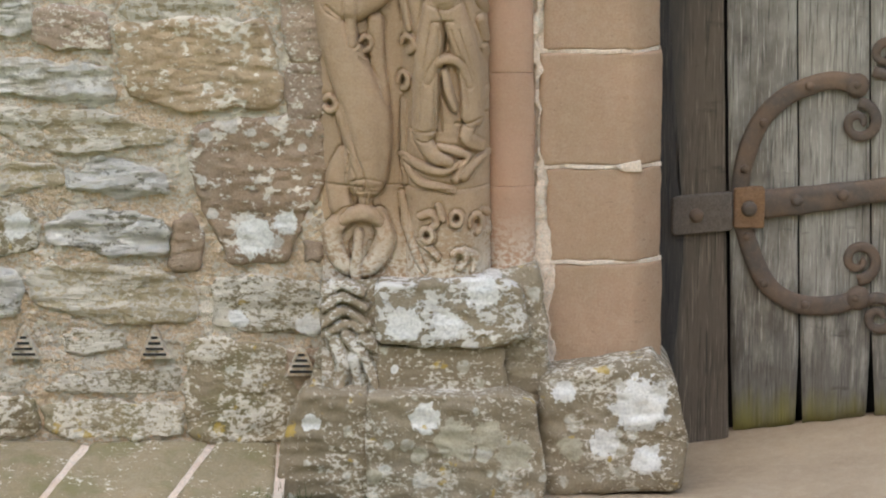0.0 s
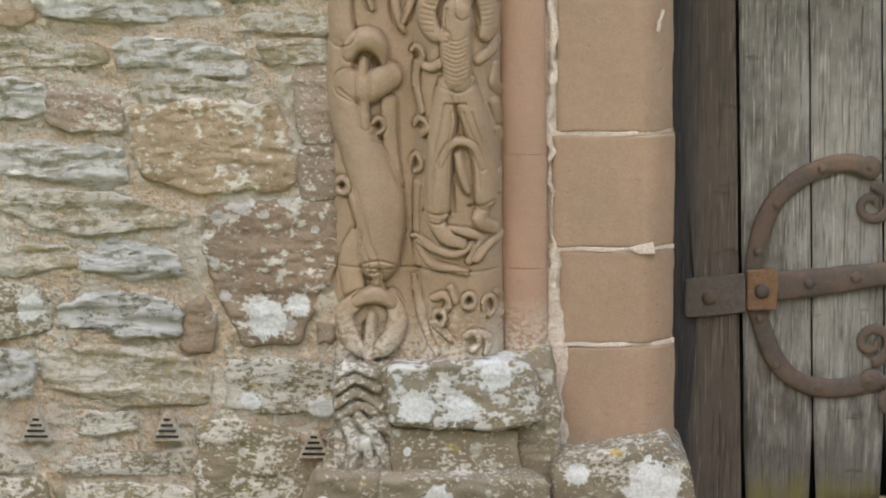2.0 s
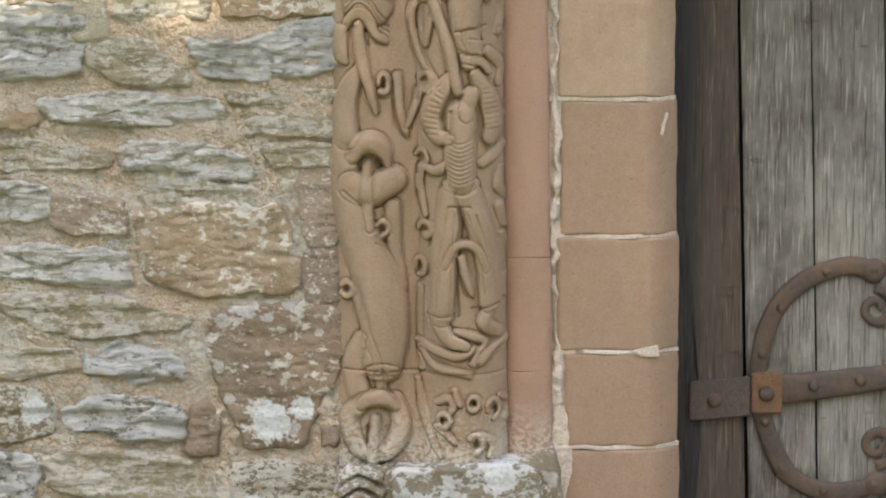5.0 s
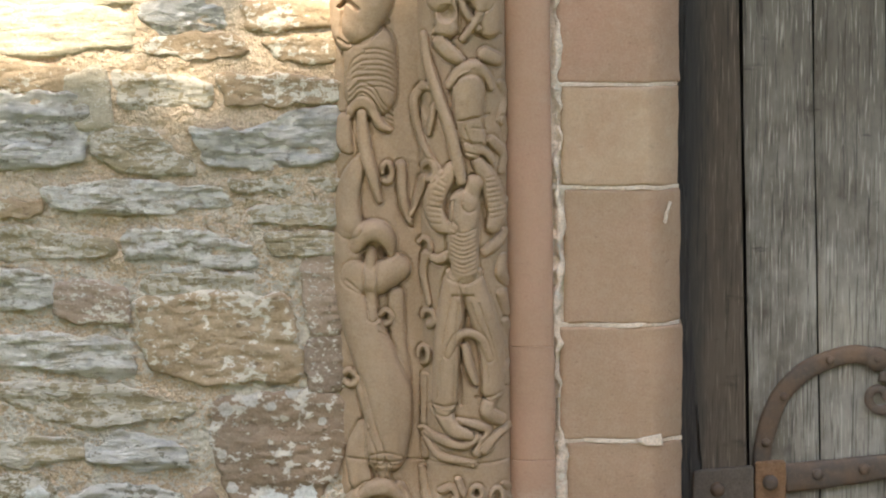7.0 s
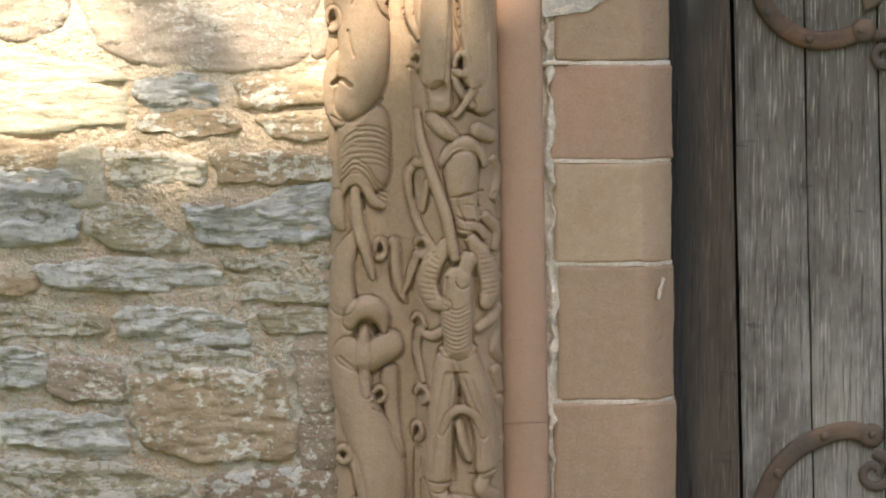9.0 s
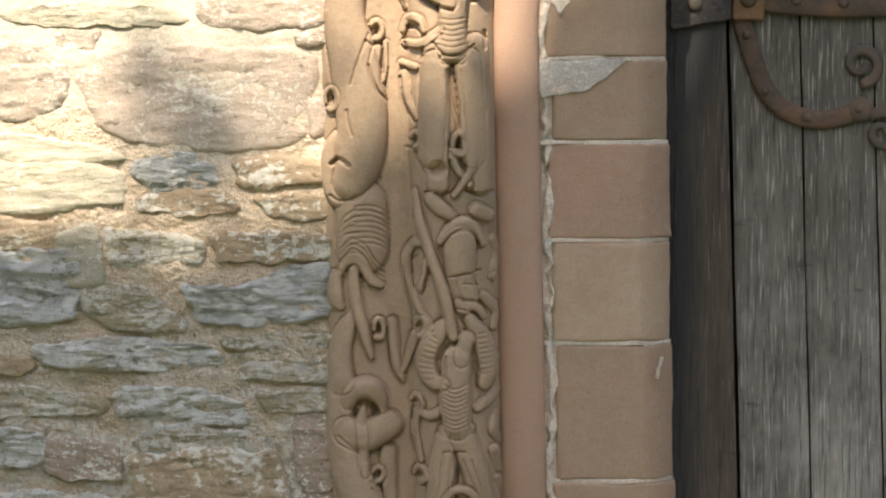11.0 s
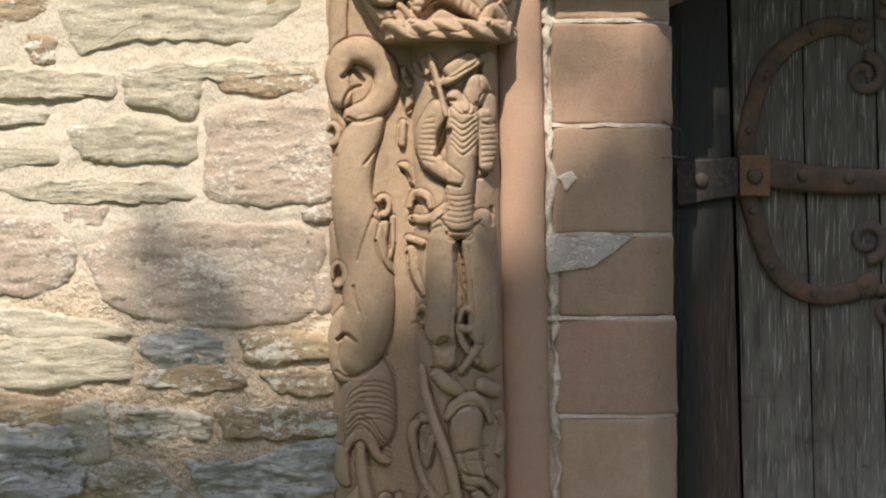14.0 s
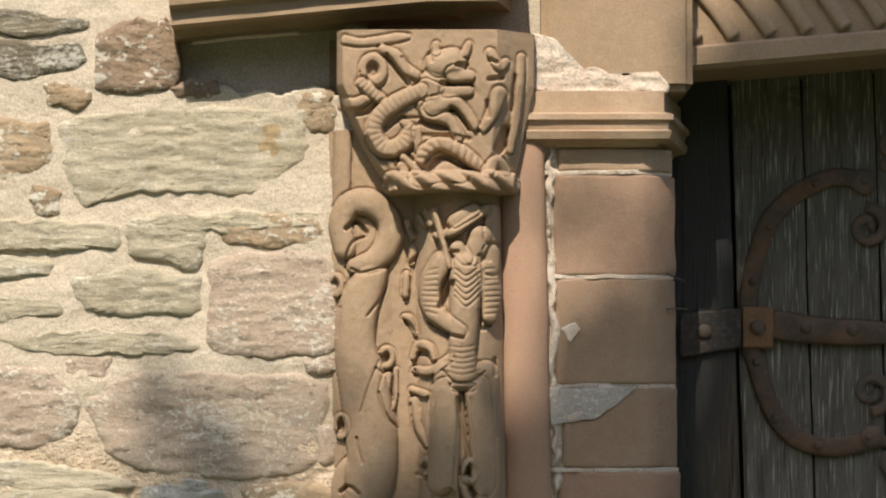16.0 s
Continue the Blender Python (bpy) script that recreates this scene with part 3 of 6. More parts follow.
stone("sand", [(-.511, .861), (-.425, .869), (-.26, .865), (-.24, .727), (-.426, .721), (-.5, .753)])
stone("pink", [(-.65, .891), (-.531, .883), (-.527, .82), (-.648, .832)])
stone("pink", [(-.238, .789), (-.17, .798), (-.161, .713), (-.229, .708)])
stone("white", [(-.801, .46), (-.676, .441), (-.684, .374), (-.803, .374)])
stone("pink", [(-.203, .503), (-.176, .498), (-.176, .465), (-.203, .47)])
stone("red", [(-.241, .315), (-.167, .315), (-.185, .24), (-.217, .241)])
stone("lich", [(-.804, .282), (-.677, .268), (-.682, .247), (-.805, .249)])
stone("grn", [(-.502, .895), (-.402, .909), (-.323, .897), (-.328, .871), (-.495, .866)])
stone("slate", [(-.826, .91), (-.655, .901), (-.651, .847), (-.827, .845)])
stone("slate", [(-.541, .971), (-.457, .976), (-.327, .953), (-.318, .915), (-.43, .903), (-.522, .92)])
stone("grn", [(-.299, .967), (-.179, .97), (-.179, .931), (-.29, .931)])
stone("grn", [(-.325, 1.011), (-.179, 1.025), (-.179, .985), (-.321, .985)])
stone("slate", [(-.665, 1.045), (-.549, 1.054), (-.364, 1.041), (-.364, 1.008), (-.503, 1.005), (-.652, 1.008)])
stone("grn", [(-.362, 1.06), (-.179, 1.065), (-.179, 1.036), (-.353, 1.039)])
stone("grn", [(-.825, .983), (-.568, .966), (-.555, .931), (-.643, .924), (-.826, .938)])
stone("sand", [(-.825, 1.027), (-.675, 1.022), (-.666, .999), (-.825, .997)])
stone("dark", [(-.426, 1.143), (-.326, 1.138), (-.215, 1.178), (-.178, 1.171), (-.179, 1.088), (-.327, 1.075), (-.391, 1.087)])
stone("grn", [(-.588, 1.155), (-.493, 1.141), (-.419, 1.083), (-.429, 1.066), (-.54, 1.073), (-.586, 1.106)])
stone("dark", [(-.823, 1.198), (-.622, 1.203), (-.596, 1.17), (-.6, 1.089), (-.679, 1.078), (-.824, 1.082)])
stone("grn", [(-.545, 1.238), (-.393, 1.221), (-.388, 1.185), (-.446, 1.166), (-.542, 1.175)])
stone("pale", [(-.631, 1.224), (-.559, 1.238), (-.551, 1.145), (-.602, 1.138)])
stone("sand", [(-.38, 1.229), (-.178, 1.224), (-.178, 1.189), (-.352, 1.177)])
stone("pink", [(-.251, .928), (-.179, .937), (-.173, .845), (-.179, .8), (-.228, .803)])
stone("sand", [(-.811, 1.25), (-.621, 1.247), (-.616, 1.198), (-.811, 1.201)])
stone("dark", [(-.505, 1.349), (-.433, 1.361), (-.366, 1.339), (-.369, 1.302), (-.461, 1.295), (-.498, 1.317)])
stone("sand", [(-.339, 1.351), (-.193, 1.346), (-.189, 1.309), (-.33, 1.304)])
stone("pale", [(-.81, 1.348), (-.581, 1.349), (-.519, 1.321), (-.522, 1.272), (-.674, 1.263), (-.81, 1.271)])
stone("sand", [(-.497, 1.292), (-.35, 1.296), (-.323, 1.267), (-.378, 1.253), (-.489, 1.263)])
stone("sand", [(-.312, 1.291), (-.189, 1.286), (-.184, 1.253), (-.258, 1.253)])
stone("rose", [(-.597, 1.488), (-.571, 1.523), (-.497, 1.532), (-.204, 1.526), (-.208, 1.441), (-.221, 1.378), (-.35, 1.364), (-.503, 1.374), (-.561, 1.404)])
stone("rose", [(-.808, 1.541), (-.663, 1.537), (-.61, 1.497), (-.618, 1.442), (-.673, 1.416), (-.809, 1.414)])
stone("rose", [(-.392, 1.721), (-.211, 1.729), (-.183, 1.703), (-.188, 1.567), (-.32, 1.563), (-.392, 1.572)])
stone("pale", [(-.623, 1.693), (-.542, 1.702), (-.41, 1.693), (-.414, 1.632), (-.505, 1.632), (-.605, 1.64)])
stone("pale", [(-.787, 1.592), (-.542, 1.605), (-.405, 1.591), (-.41, 1.567), (-.679, 1.57)])
stone("rose", [(-.637, 1.56), (-.551, 1.56), (-.574, 1.508), (-.624, 1.512)])
stone("pale", [(-.817, 1.721), (-.654, 1.716), (-.657, 1.695), (-.817, 1.688)])
stone("pale", [(-.816, 1.786), (-.543, 1.776), (-.551, 1.741), (-.816, 1.734)])
stone("pale", [(-.53, 1.785), (-.396, 1.776), (-.405, 1.75), (-.414, 1.701), (-.521, 1.729)])
stone("sand", [(-.373, 1.794), (-.211, 1.785), (-.211, 1.742), (-.373, 1.747)])
stone("pale", [(-.644, 1.95), (-.516, 1.964), (-.275, 1.968), (-.235, 1.942), (-.239, 1.877), (-.339, 1.823), (-.488, 1.84), (-.599, 1.8), (-.634, 1.859)])
stone("red", [(-.58, 2.092), (-.543, 2.108), (-.461, 2.118), (-.451, 2.04), (-.46, 2.005), (-.579, 2)])
stone("red", [(-.459, 2.006), (-.386, 2.015), (-.382, 1.995), (-.442, 1.991)])
stone("grey", [(-.829, 2.081), (-.665, 2.071), (-.611, 2.08), (-.602, 2.045), (-.683, 2.019), (-.829, 2.036)])
stone("grey", [(-.83, 2.137), (-.593, 2.118), (-.602, 2.092), (-.829, 2.092)])
stone("sand", [(-.829, 1.95), (-.652, 1.945), (-.652, 1.878), (-.782, 1.842), (-.828, 1.84)])
stone("sand", [(-.69, 1.839), (-.638, 1.829), (-.647, 1.796), (-.682, 1.8)])
stone("sand", [(-.663, 2.006), (-.59, 1.997), (-.6, 1.972), (-.663, 1.975)])
stone("pale", [(-.523, 1.792), (-.21, 1.796), (-.212, 1.769), (-.515, 1.768)])
stone("pale", [(-.826, 1.648), (-.681, 1.659), (-.633, 1.651), (-.634, 1.627), (-.789, 1.62), (-.826, 1.62)])
stone("pale", [(-.826, 1.603), (-.793, 1.6), (-.789, 1.574), (-.826, 1.568)])
stone("rose", [(-.237, 1.549), (-.189, 1.558), (-.189, 1.538), (-.227, 1.534)])
stone("pale", [(-.826, 1.389), (-.68, 1.386), (-.551, 1.372), (-.521, 1.344), (-.597, 1.337), (-.68, 1.346), (-.826, 1.354)])
stone("rose", [(-.222, 1.438), (-.189, 1.445), (-.189, 1.395), (-.207, 1.381)])
stone("sand", [(-.254, 1.991), (-.193, 1.996), (-.193, 1.93), (-.236, 1.93)])

# three small louvred ventilators in the foot of the wall
for x, z in ((-.673, .305), (-.455, .305), (-.211, .276)):
    vent = empty("wall_vent", "small triangular terracotta wall vent with slots", "vent", (x, -0.02, z), "vents in the wall foot")
    w, h = 0.025, 0.052
    v = [(-w, -0.006, 0), (w, -0.006, 0), (0.002, -0.006, h), (-0.002, -0.006, h), (-w - 0.004, 0.02, -0.003), (w + 0.004, 0.02, -0.003), (0.002, 0.02, h + 0.004), (-0.002, 0.02, h + 0.004)]
    part("body", mesh_of("body", v, [(0, 1, 2, 3), (0, 4, 5, 1), (1, 5, 6, 2), (2, 6, 7, 3), (3, 7, 4, 0)], MORTAR, False), None, vent)
    for k in range(5):
        z0 = 0.005 + k * 0.0095
        ww = w * (1 - (z0 + 0.005) / h) - 0.001
        if ww > 0.002:
            v = [(-ww, -0.0075, z0), (ww, -0.0075, z0), (ww, -0.0075, z0 + 0.0042), (-ww, -0.0075, z0 + 0.0042), (-ww, -0.004, z0), (ww, -0.004, z0), (ww, -0.004, z0 + 0.0042), (-ww, -0.004, z0 + 0.0042)]
            # a closed black plate proud of the body; its colour stands for slot shade
            part("slot", mesh_of("slot", v, [(0, 1, 2, 3), (0, 4, 5, 1), (1, 5, 6, 2), (2, 6, 7, 3), (3, 7, 4, 0)], SHADE_BLACK, False), None, vent, "raised black plate painted as the shade in a slot")

# ---------------------------------------------------------------- carved stone: a relief of raised strokes, rings and cuts
SHAFTS, CAPITAL = [], []


def tube(where, points, lift=0.0, k=0.6, ribs=None):
    """A raised rounded stroke through (x, z, half width)."""
    where.append(("tube", points, lift, k, ribs))


def cut(where, points, r, deep):
    """A cut of one half width along (x, z)."""
    where.append(("cut", [(*p, r) for p in points], deep, 0, None))


def ring(where, x, z, r, w, lift=0.0, tall=1.0):
    """A curl with a drilled eye."""
    tube(where, [(x + r * 0.8 * math.cos(a), z + r * tall * math.sin(a), w * (0.82 - 0.07 * a)) for a in np.linspace(-1.9 + 0.5 * math.sin(x * 900), 3.0 + 0.5 * math.sin(z * 700), 8)], lift + 0.001, 0.85)
    cut(where, [(x, z - 0.3 * r * (tall - 0.9)), (x, z + 0.3 * r * (tall - 0.9))], max(0.0026, r - w * 0.85), 0.007)


# outer order: snakes that pass through one another, from the foot up
tube(SHAFTS, [(-.163, .989, .0220), (-.169, .925, .0257), (-.156, .860, .0293), (-.131, .795, .0348), (-.105, .729, .0403), (-.099, .673, .0403), (-.103, .612, .0348)], .000, .40)
tube(SHAFTS, [(-.152, .904, .0238), (-.123, .895, .0248), (-.086, .915, .0238)], .000, .45)
cut(SHAFTS, [(-.167, .895), (-.132, .869), (-.105, .871), (-.080, .885)], .0028, .004)
tube(SHAFTS, [(-.128, .941, .0083), (-.128, .888, .0092), (-.123, .836, .0073)], .004, .75)
tube(SHAFTS, [(-.151, .950, .0101), (-.139, .971, .0165), (-.118, .976, .0183), (-.102, .964, .0147), (-.095, .941, .0073)], .005, .80)
cut(SHAFTS, [(-.110, .945), (-.106, .936)], .0073, .014)
cut(SHAFTS, [(-.132, .943), (-.138, .934)], .0037, .008)
tube(SHAFTS, [(-.086, .869, .0138), (-.083, .804, .0119), (-.071, .757, .0064), (-.064, .731, .0018)], .000, .50)
cut(SHAFTS, [(-.112, .811), (-.092, .795), (-.079, .759), (-.064, .729)], .0023, .004)
ring(SHAFTS, -.103, .834, .0110, .0055, .002, 1.0)
cut(SHAFTS, [(-.114, .822), (-.106, .813), (-.095, .811)], .0023, .005)
tube(SHAFTS, [(-.140, .654, .0092), (-.151, .612, .0174), (-.144, .565, .0202)], -.001, .40)
tube(SHAFTS, [(-.149, .731, .0073), (-.140, .701, .0073), (-.127, .654, .0064), (-.114, .621, .0055), (-.110, .598, .0064)], .003, .90)
ring(SHAFTS, -.162, .733, .0119, .0064, .003, 1.0)
tube(SHAFTS, [(-.122, .600, .0073), (-.103, .603, .0083), (-.082, .598, .0073)], .002, .70)
tube(SHAFTS, [(-.107, .590, .0092), (-.103, .562, .0092)], .003, .80)
cut(SHAFTS, [(-.103, .598), (-.101, .555)], .0018, .003)
tube(SHAFTS, [(-.133, .549, .0128), (-.159, .518, .0165), (-.148, .477, .0165), (-.118, .456, .0128), (-.086, .473, .0165), (-.071, .511, .0165), (-.082, .549, .0128)], .000, .60)
cut(SHAFTS, [(-.124, .503), (-.125, .477)], .0073, .009)
cut(SHAFTS, [(-.096, .503), (-.099, .485)], .0055, .006)
tube(SHAFTS, [(-.114, .520, .0073), (-.117, .485, .0092), (-.119, .445, .0092)], .004, .80)
tube(SHAFTS, [(-.138, .541, .0083), (-.123, .551, .0128), (-.103, .553, .0138), (-.082, .539, .0083)], .004, .80)
tube(SHAFTS, [(-.129, 1.272, .0422), (-.127, 1.203, .0422)], -.002, .22)
cut(SHAFTS, [(-.138, 1.272), (-.117, 1.273), (-.099, 1.269), (-.083, 1.258)], .0018, .003)
cut(SHAFTS, [(-.140, 1.264), (-.117, 1.265), (-.099, 1.260), (-.083, 1.249)], .0018, .003)
cut(SHAFTS, [(-.141, 1.255), (-.117, 1.256), (-.099, 1.251), (-.083, 1.240)], .0018, .003)
cut(SHAFTS, [(-.143, 1.246), (-.117, 1.247), (-.099, 1.243), (-.083, 1.232)], .0018, .003)
cut(SHAFTS, [(-.144, 1.238), (-.117, 1.238), (-.099, 1.234), (-.083, 1.223)], .0018, .003)
cut(SHAFTS, [(-.145, 1.229), (-.117, 1.230), (-.099, 1.225), (-.083, 1.214)], .0018, .003)
cut(SHAFTS, [(-.147, 1.220), (-.117, 1.221), (-.099, 1.216), (-.083, 1.205)], .0018, .003)
cut(SHAFTS, [(-.148, 1.211), (-.117, 1.212), (-.099, 1.208), (-.083, 1.197)], .0018, .003)
cut(SHAFTS, [(-.164, 1.210), (-.155, 1.225), (-.135, 1.230)], .0018, .003)
cut(SHAFTS, [(-.164, 1.218), (-.155, 1.235), (-.135, 1.243)], .0018, .003)
cut(SHAFTS, [(-.164, 1.227), (-.155, 1.245), (-.135, 1.256)], .0018, .003)
cut(SHAFTS, [(-.164, 1.235), (-.155, 1.255), (-.135, 1.269)], .0018, .003)
cut(SHAFTS, [(-.162, 1.182), (-.144, 1.202), (-.124, 1.191), (-.107, 1.164), (-.093, 1.155)], .0018, .004)
cut(SHAFTS, [(-.162, 1.192), (-.144, 1.210), (-.124, 1.201), (-.107, 1.174), (-.093, 1.164)], .0018, .004)
cut(SHAFTS, [(-.162, 1.203), (-.144, 1.218), (-.124, 1.210), (-.107, 1.184), (-.093, 1.173)], .0018, .004)
tube(SHAFTS, [(-.164, 1.161, .0055), (-.155, 1.179, .0073), (-.140, 1.187, .0083), (-.126, 1.175, .0083), (-.113, 1.151, .0083), (-.098, 1.142, .0055)], .002, .80)
tube(SHAFTS, [(-.172, 1.156, .0119), (-.171, 1.120, .0128), (-.163, 1.106, .0055)], .000, .60)
tube(SHAFTS, [(-.163, .986, .0220), (-.166, 1.027, .0202), (-.157, 1.064, .0165), (-.141, 1.096, .0083)], .000, .50)
cut(SHAFTS, [(-.131, 1.161), (-.127, 1.136)], .0046, .005)
tube(SHAFTS, [(-.142, 1.166, .0083), (-.137, 1.115, .0101), (-.124, 1.064, .0092), (-.113, 1.025, .0046)], .003, .80)
ring(SHAFTS, -.101, 1.072, .0101, .0064, .002, 1.5)
tube(SHAFTS, [(-.078, 1.083, .0083), (-.075, 1.032, .0083), (-.066, .999, .0064), (-.061, .985, .0028)], .001, .70)
cut(SHAFTS, [(-.085, 1.046), (-.082, 1.013), (-.071, .990), (-.061, .983)], .0023, .004)
tube(SHAFTS, [(-.138, 1.394, .0073), (-.162, 1.385, .0128), (-.180, 1.354, .0147), (-.182, 1.308, .0119), (-.170, 1.282, .0119)], .002, .60)
tube(SHAFTS, [(-.127, 1.693, .0257), (-.150, 1.640, .0330), (-.155, 1.576, .0339), (-.141, 1.511, .0403), (-.128, 1.428, .0422), (-.130, 1.355, .0385), (-.147, 1.309, .0275)], .000, .40)
cut(SHAFTS, [(-.152, 1.428), (-.149, 1.405), (-.143, 1.387)], .0023, .006)
cut(SHAFTS, [(-.178, 1.341), (-.165, 1.349), (-.149, 1.338)], .0041, .011)
cut(SHAFTS, [(-.180, 1.289), (-.160, 1.280), (-.128, 1.292), (-.099, 1.318)], .0028, .006)
tube(SHAFTS, [(-.175, 1.999, .0147), (-.176, 1.889, .0156), (-.178, 1.815, .0147)], -.001, .50)
tube(SHAFTS, [(-.172, 1.737, .0183), (-.180, 1.778, .0202), (-.163, 1.808, .0202), (-.132, 1.811, .0220), (-.102, 1.787, .0202), (-.099, 1.749, .0202), (-.123, 1.717, .0183), (-.158, 1.708, .0119)], .002, .50)
cut(SHAFTS, [(-.169, 1.769), (-.153, 1.780), (-.137, 1.763)], .0046, .012)
cut(SHAFTS, [(-.169, 1.706), (-.167, 1.730), (-.156, 1.749), (-.137, 1.756)], .0028, .007)
cut(SHAFTS, [(-.161, 1.703), (-.141, 1.697), (-.102, 1.708)], .0023, .006)
ring(SHAFTS, -.187, 1.677, .0119, .0064, .002, 1.3)
ring(SHAFTS, -.178, 1.447, .0119, .0055, .002, 1.5)
cut(SHAFTS, [(-.102, 1.695), (-.108, 1.663), (-.134, 1.626)], .0023, .005)
cut(SHAFTS, [(-.116, 1.552), (-.132, 1.511), (-.145, 1.470)], .0023, .004)
ring(SHAFTS, -.104, 1.559, .0119, .0064, .001, 1.2)
cut(SHAFTS, [(-.121, 1.541), (-.108, 1.533), (-.095, 1.539)], .0028, .006)
tube(SHAFTS, [(-.101, 1.529, .0073), (-.106, 1.497, .0083), (-.095, 1.465, .0055), (-.087, 1.447, .0018)], .001, .60)
cut(SHAFTS, [(-.116, 1.502), (-.103, 1.463), (-.088, 1.447)], .0023, .006)
tube(SHAFTS, [(-.089, 1.539, .0046), (-.088, 1.502, .0037), (-.092, 1.474, .0028)], .001, .70)
cut(SHAFTS, [(-.180, 1.640), (-.185, 1.594)], .0037, .005)
# nook shaft: carved folds among vines, from the foot up
tube(SHAFTS, [(-.044, .585, .0055), (-.034, .528, .0073), (-.019, .483, .0064), (-.006, .461, .0046)], .000, .70)
tube(SHAFTS, [(-.012, .551, .0055), (.005, .558, .0064), (.014, .543, .0055), (.001, .527, .0055)], .000, .70)
tube(SHAFTS, [(.016, .571, .0055), (.024, .549, .0055)], .000, .70)
tube(SHAFTS, [(.059, .496, .0064), (.078, .483, .0073), (.074, .463, .0055)], .000, .70)
tube(SHAFTS, [(-.013, .510, .0055), (.001, .500, .0064), (.016, .485, .0046)], .000, .70)
tube(SHAFTS, [(.090, .559, .0055), (.105, .547, .0055), (.101, .521, .0055)], .000, .70)
ring(SHAFTS, -.002, .521, .0110, .0055, .002, 1.0)
ring(SHAFTS, .046, .550, .0110, .0055, .002, 1.0)
ring(SHAFTS, .079, .540, .0119, .0055, .000, 1.3)
ring(SHAFTS, .050, .483, .0138, .0064, .002, 1.0)
tube(SHAFTS, [(-.039, .739, .0055), (-.041, .678, .0055), (-.038, .603, .0046)], .000, .80)
tube(SHAFTS, [(-.044, .650, .0055), (-.012, .636, .0083), (.023, .629, .0073), (.049, .641, .0073)], .001, .80)
tube(SHAFTS, [(-.041, .641, .0055), (-.017, .611, .0073), (.016, .603, .0064), (.040, .598, .0055)], .000, .80)
tube(SHAFTS, [(.016, .669, .0055), (.048, .661, .0073), (.064, .650, .0064), (.046, .617, .0073)], .001, .80)
tube(SHAFTS, [(.059, .620, .0083), (.079, .643, .0073), (.101, .654, .0064)], .000, .80)
tube(SHAFTS, [(-.010, .683, .0138), (.007, .656, .0128), (.033, .646, .0092)], .003, .60)
tube(SHAFTS, [(.068, .704, .0101), (.064, .682, .0119), (.086, .667, .0092)], .002, .60)
tube(SHAFTS, [(.012, .893, .0211), (.002, .827, .0229), (-.004, .743, .0211), (-.007, .697, .0193)], .003, .42)
tube(SHAFTS, [(.038, .893, .0202), (.057, .836, .0211), (.071, .776, .0202), (.073, .720, .0193)], .003, .42)
cut(SHAFTS, [(.005, .873), (-.008, .799), (-.017, .706)], .0018, .003)
cut(SHAFTS, [(.016, .862), (.012, .790), (.009, .700)], .0018, .003)
cut(SHAFTS, [(.049, .862), (.073, .790), (.088, .723)], .0018, .003)
cut(SHAFTS, [(.036, .862), (.049, .827), (.058, .810)], .0018, .003)
cut(SHAFTS, [(.060, .780), (.064, .734)], .0018, .003)
cut(SHAFTS, [(.051, .780), (.053, .748)], .0018, .003)
cut(SHAFTS, [(.023, .873), (.026, .841), (.021, .821)], .0041, .009)
cut(SHAFTS, [(.018, .799), (.018, .748), (.021, .697)], .0037, .007)
cut(SHAFTS, [(-.028, .696), (-.007, .693), (.014, .697)], .0023, .005)
cut(SHAFTS, [(.045, .708), (.067, .708), (.088, .715)], .0023, .005)
tube(SHAFTS, [(.027, .792, .0064), (.032, .764, .0073), (.043, .732, .0055)], .005, .80)
cut(SHAFTS, [(.021, .779), (.027, .743), (.045, .723)], .0023, .006)
tube(SHAFTS, [(-.001, .778, .0046), (.014, .806, .0064), (.034, .814, .0073), (.054, .801, .0064), (.067, .771, .0046)], .006, .90)
tube(SHAFTS, [(.003, .910, .0073), (.027, .903, .0083), (.047, .912, .0073)], .005, .70)
cut(SHAFTS, [(.006, .875), (.039, .875)], .0023, .004)
ring(SHAFTS, -.039, .950, .0119, .0055, .003, 1.2)
tube(SHAFTS, [(-.036, .939, .0064), (-.016, .932, .0073), (.008, .945, .0073)], .003, .80)
tube(SHAFTS, [(-.038, .937, .0064), (-.041, .905, .0064), (-.032, .859, .0055)], .003, .90)
ring(SHAFTS, -.033, .835, .0119, .0064, .003, 1.0)
ring(SHAFTS, -.041, .773, .0101, .0055, .002, 1.3)
tube(SHAFTS, [(.059, .945, .0083), (.078, .958, .0101), (.092, .974, .0083)], -.002, .80)
tube(SHAFTS, [(.089, .933, .0073), (.085, .908, .0092), (.098, .890, .0073)], -.002, .80)
tube(SHAFTS, [(.087, .873, .0101), (.096, .842, .0073)], -.002, .80)
tube(SHAFTS, [(.093, .827, .0073), (.104, .804, .0073)], -.002, .80)
tube(SHAFTS, [(.105, .771, .0055), (.095, .749, .0055), (.097, .727, .0055)], -.002, .80)
tube(SHAFTS, [(.096, 1.025, .0073), (.100, 1.002, .0083)], -.002, .80)
tube(SHAFTS, [(.026, 1.025, .0238), (.023, .965, .0248), (.026, .919, .0220)], .004, .50)
cut(SHAFTS, [(.003, .985), (.023, .978), (.046, .986)], .0017, .002)
cut(SHAFTS, [(.003, .978), (.023, .970), (.046, .979)], .0017, .002)
cut(SHAFTS, [(.003, .970), (.023, .963), (.047, .971)], .0017, .002)
cut(SHAFTS, [(.003, .963), (.023, .956), (.047, .964)], .0017, .002)
cut(SHAFTS, [(.003, .956), (.023, .948), (.047, .957)], .0017, .002)
cut(SHAFTS, [(.003, .948), (.023, .941), (.047, .949)], .0017, .002)
cut(SHAFTS, [(.003, .941), (.023, .934), (.047, .942)], .0017, .002)
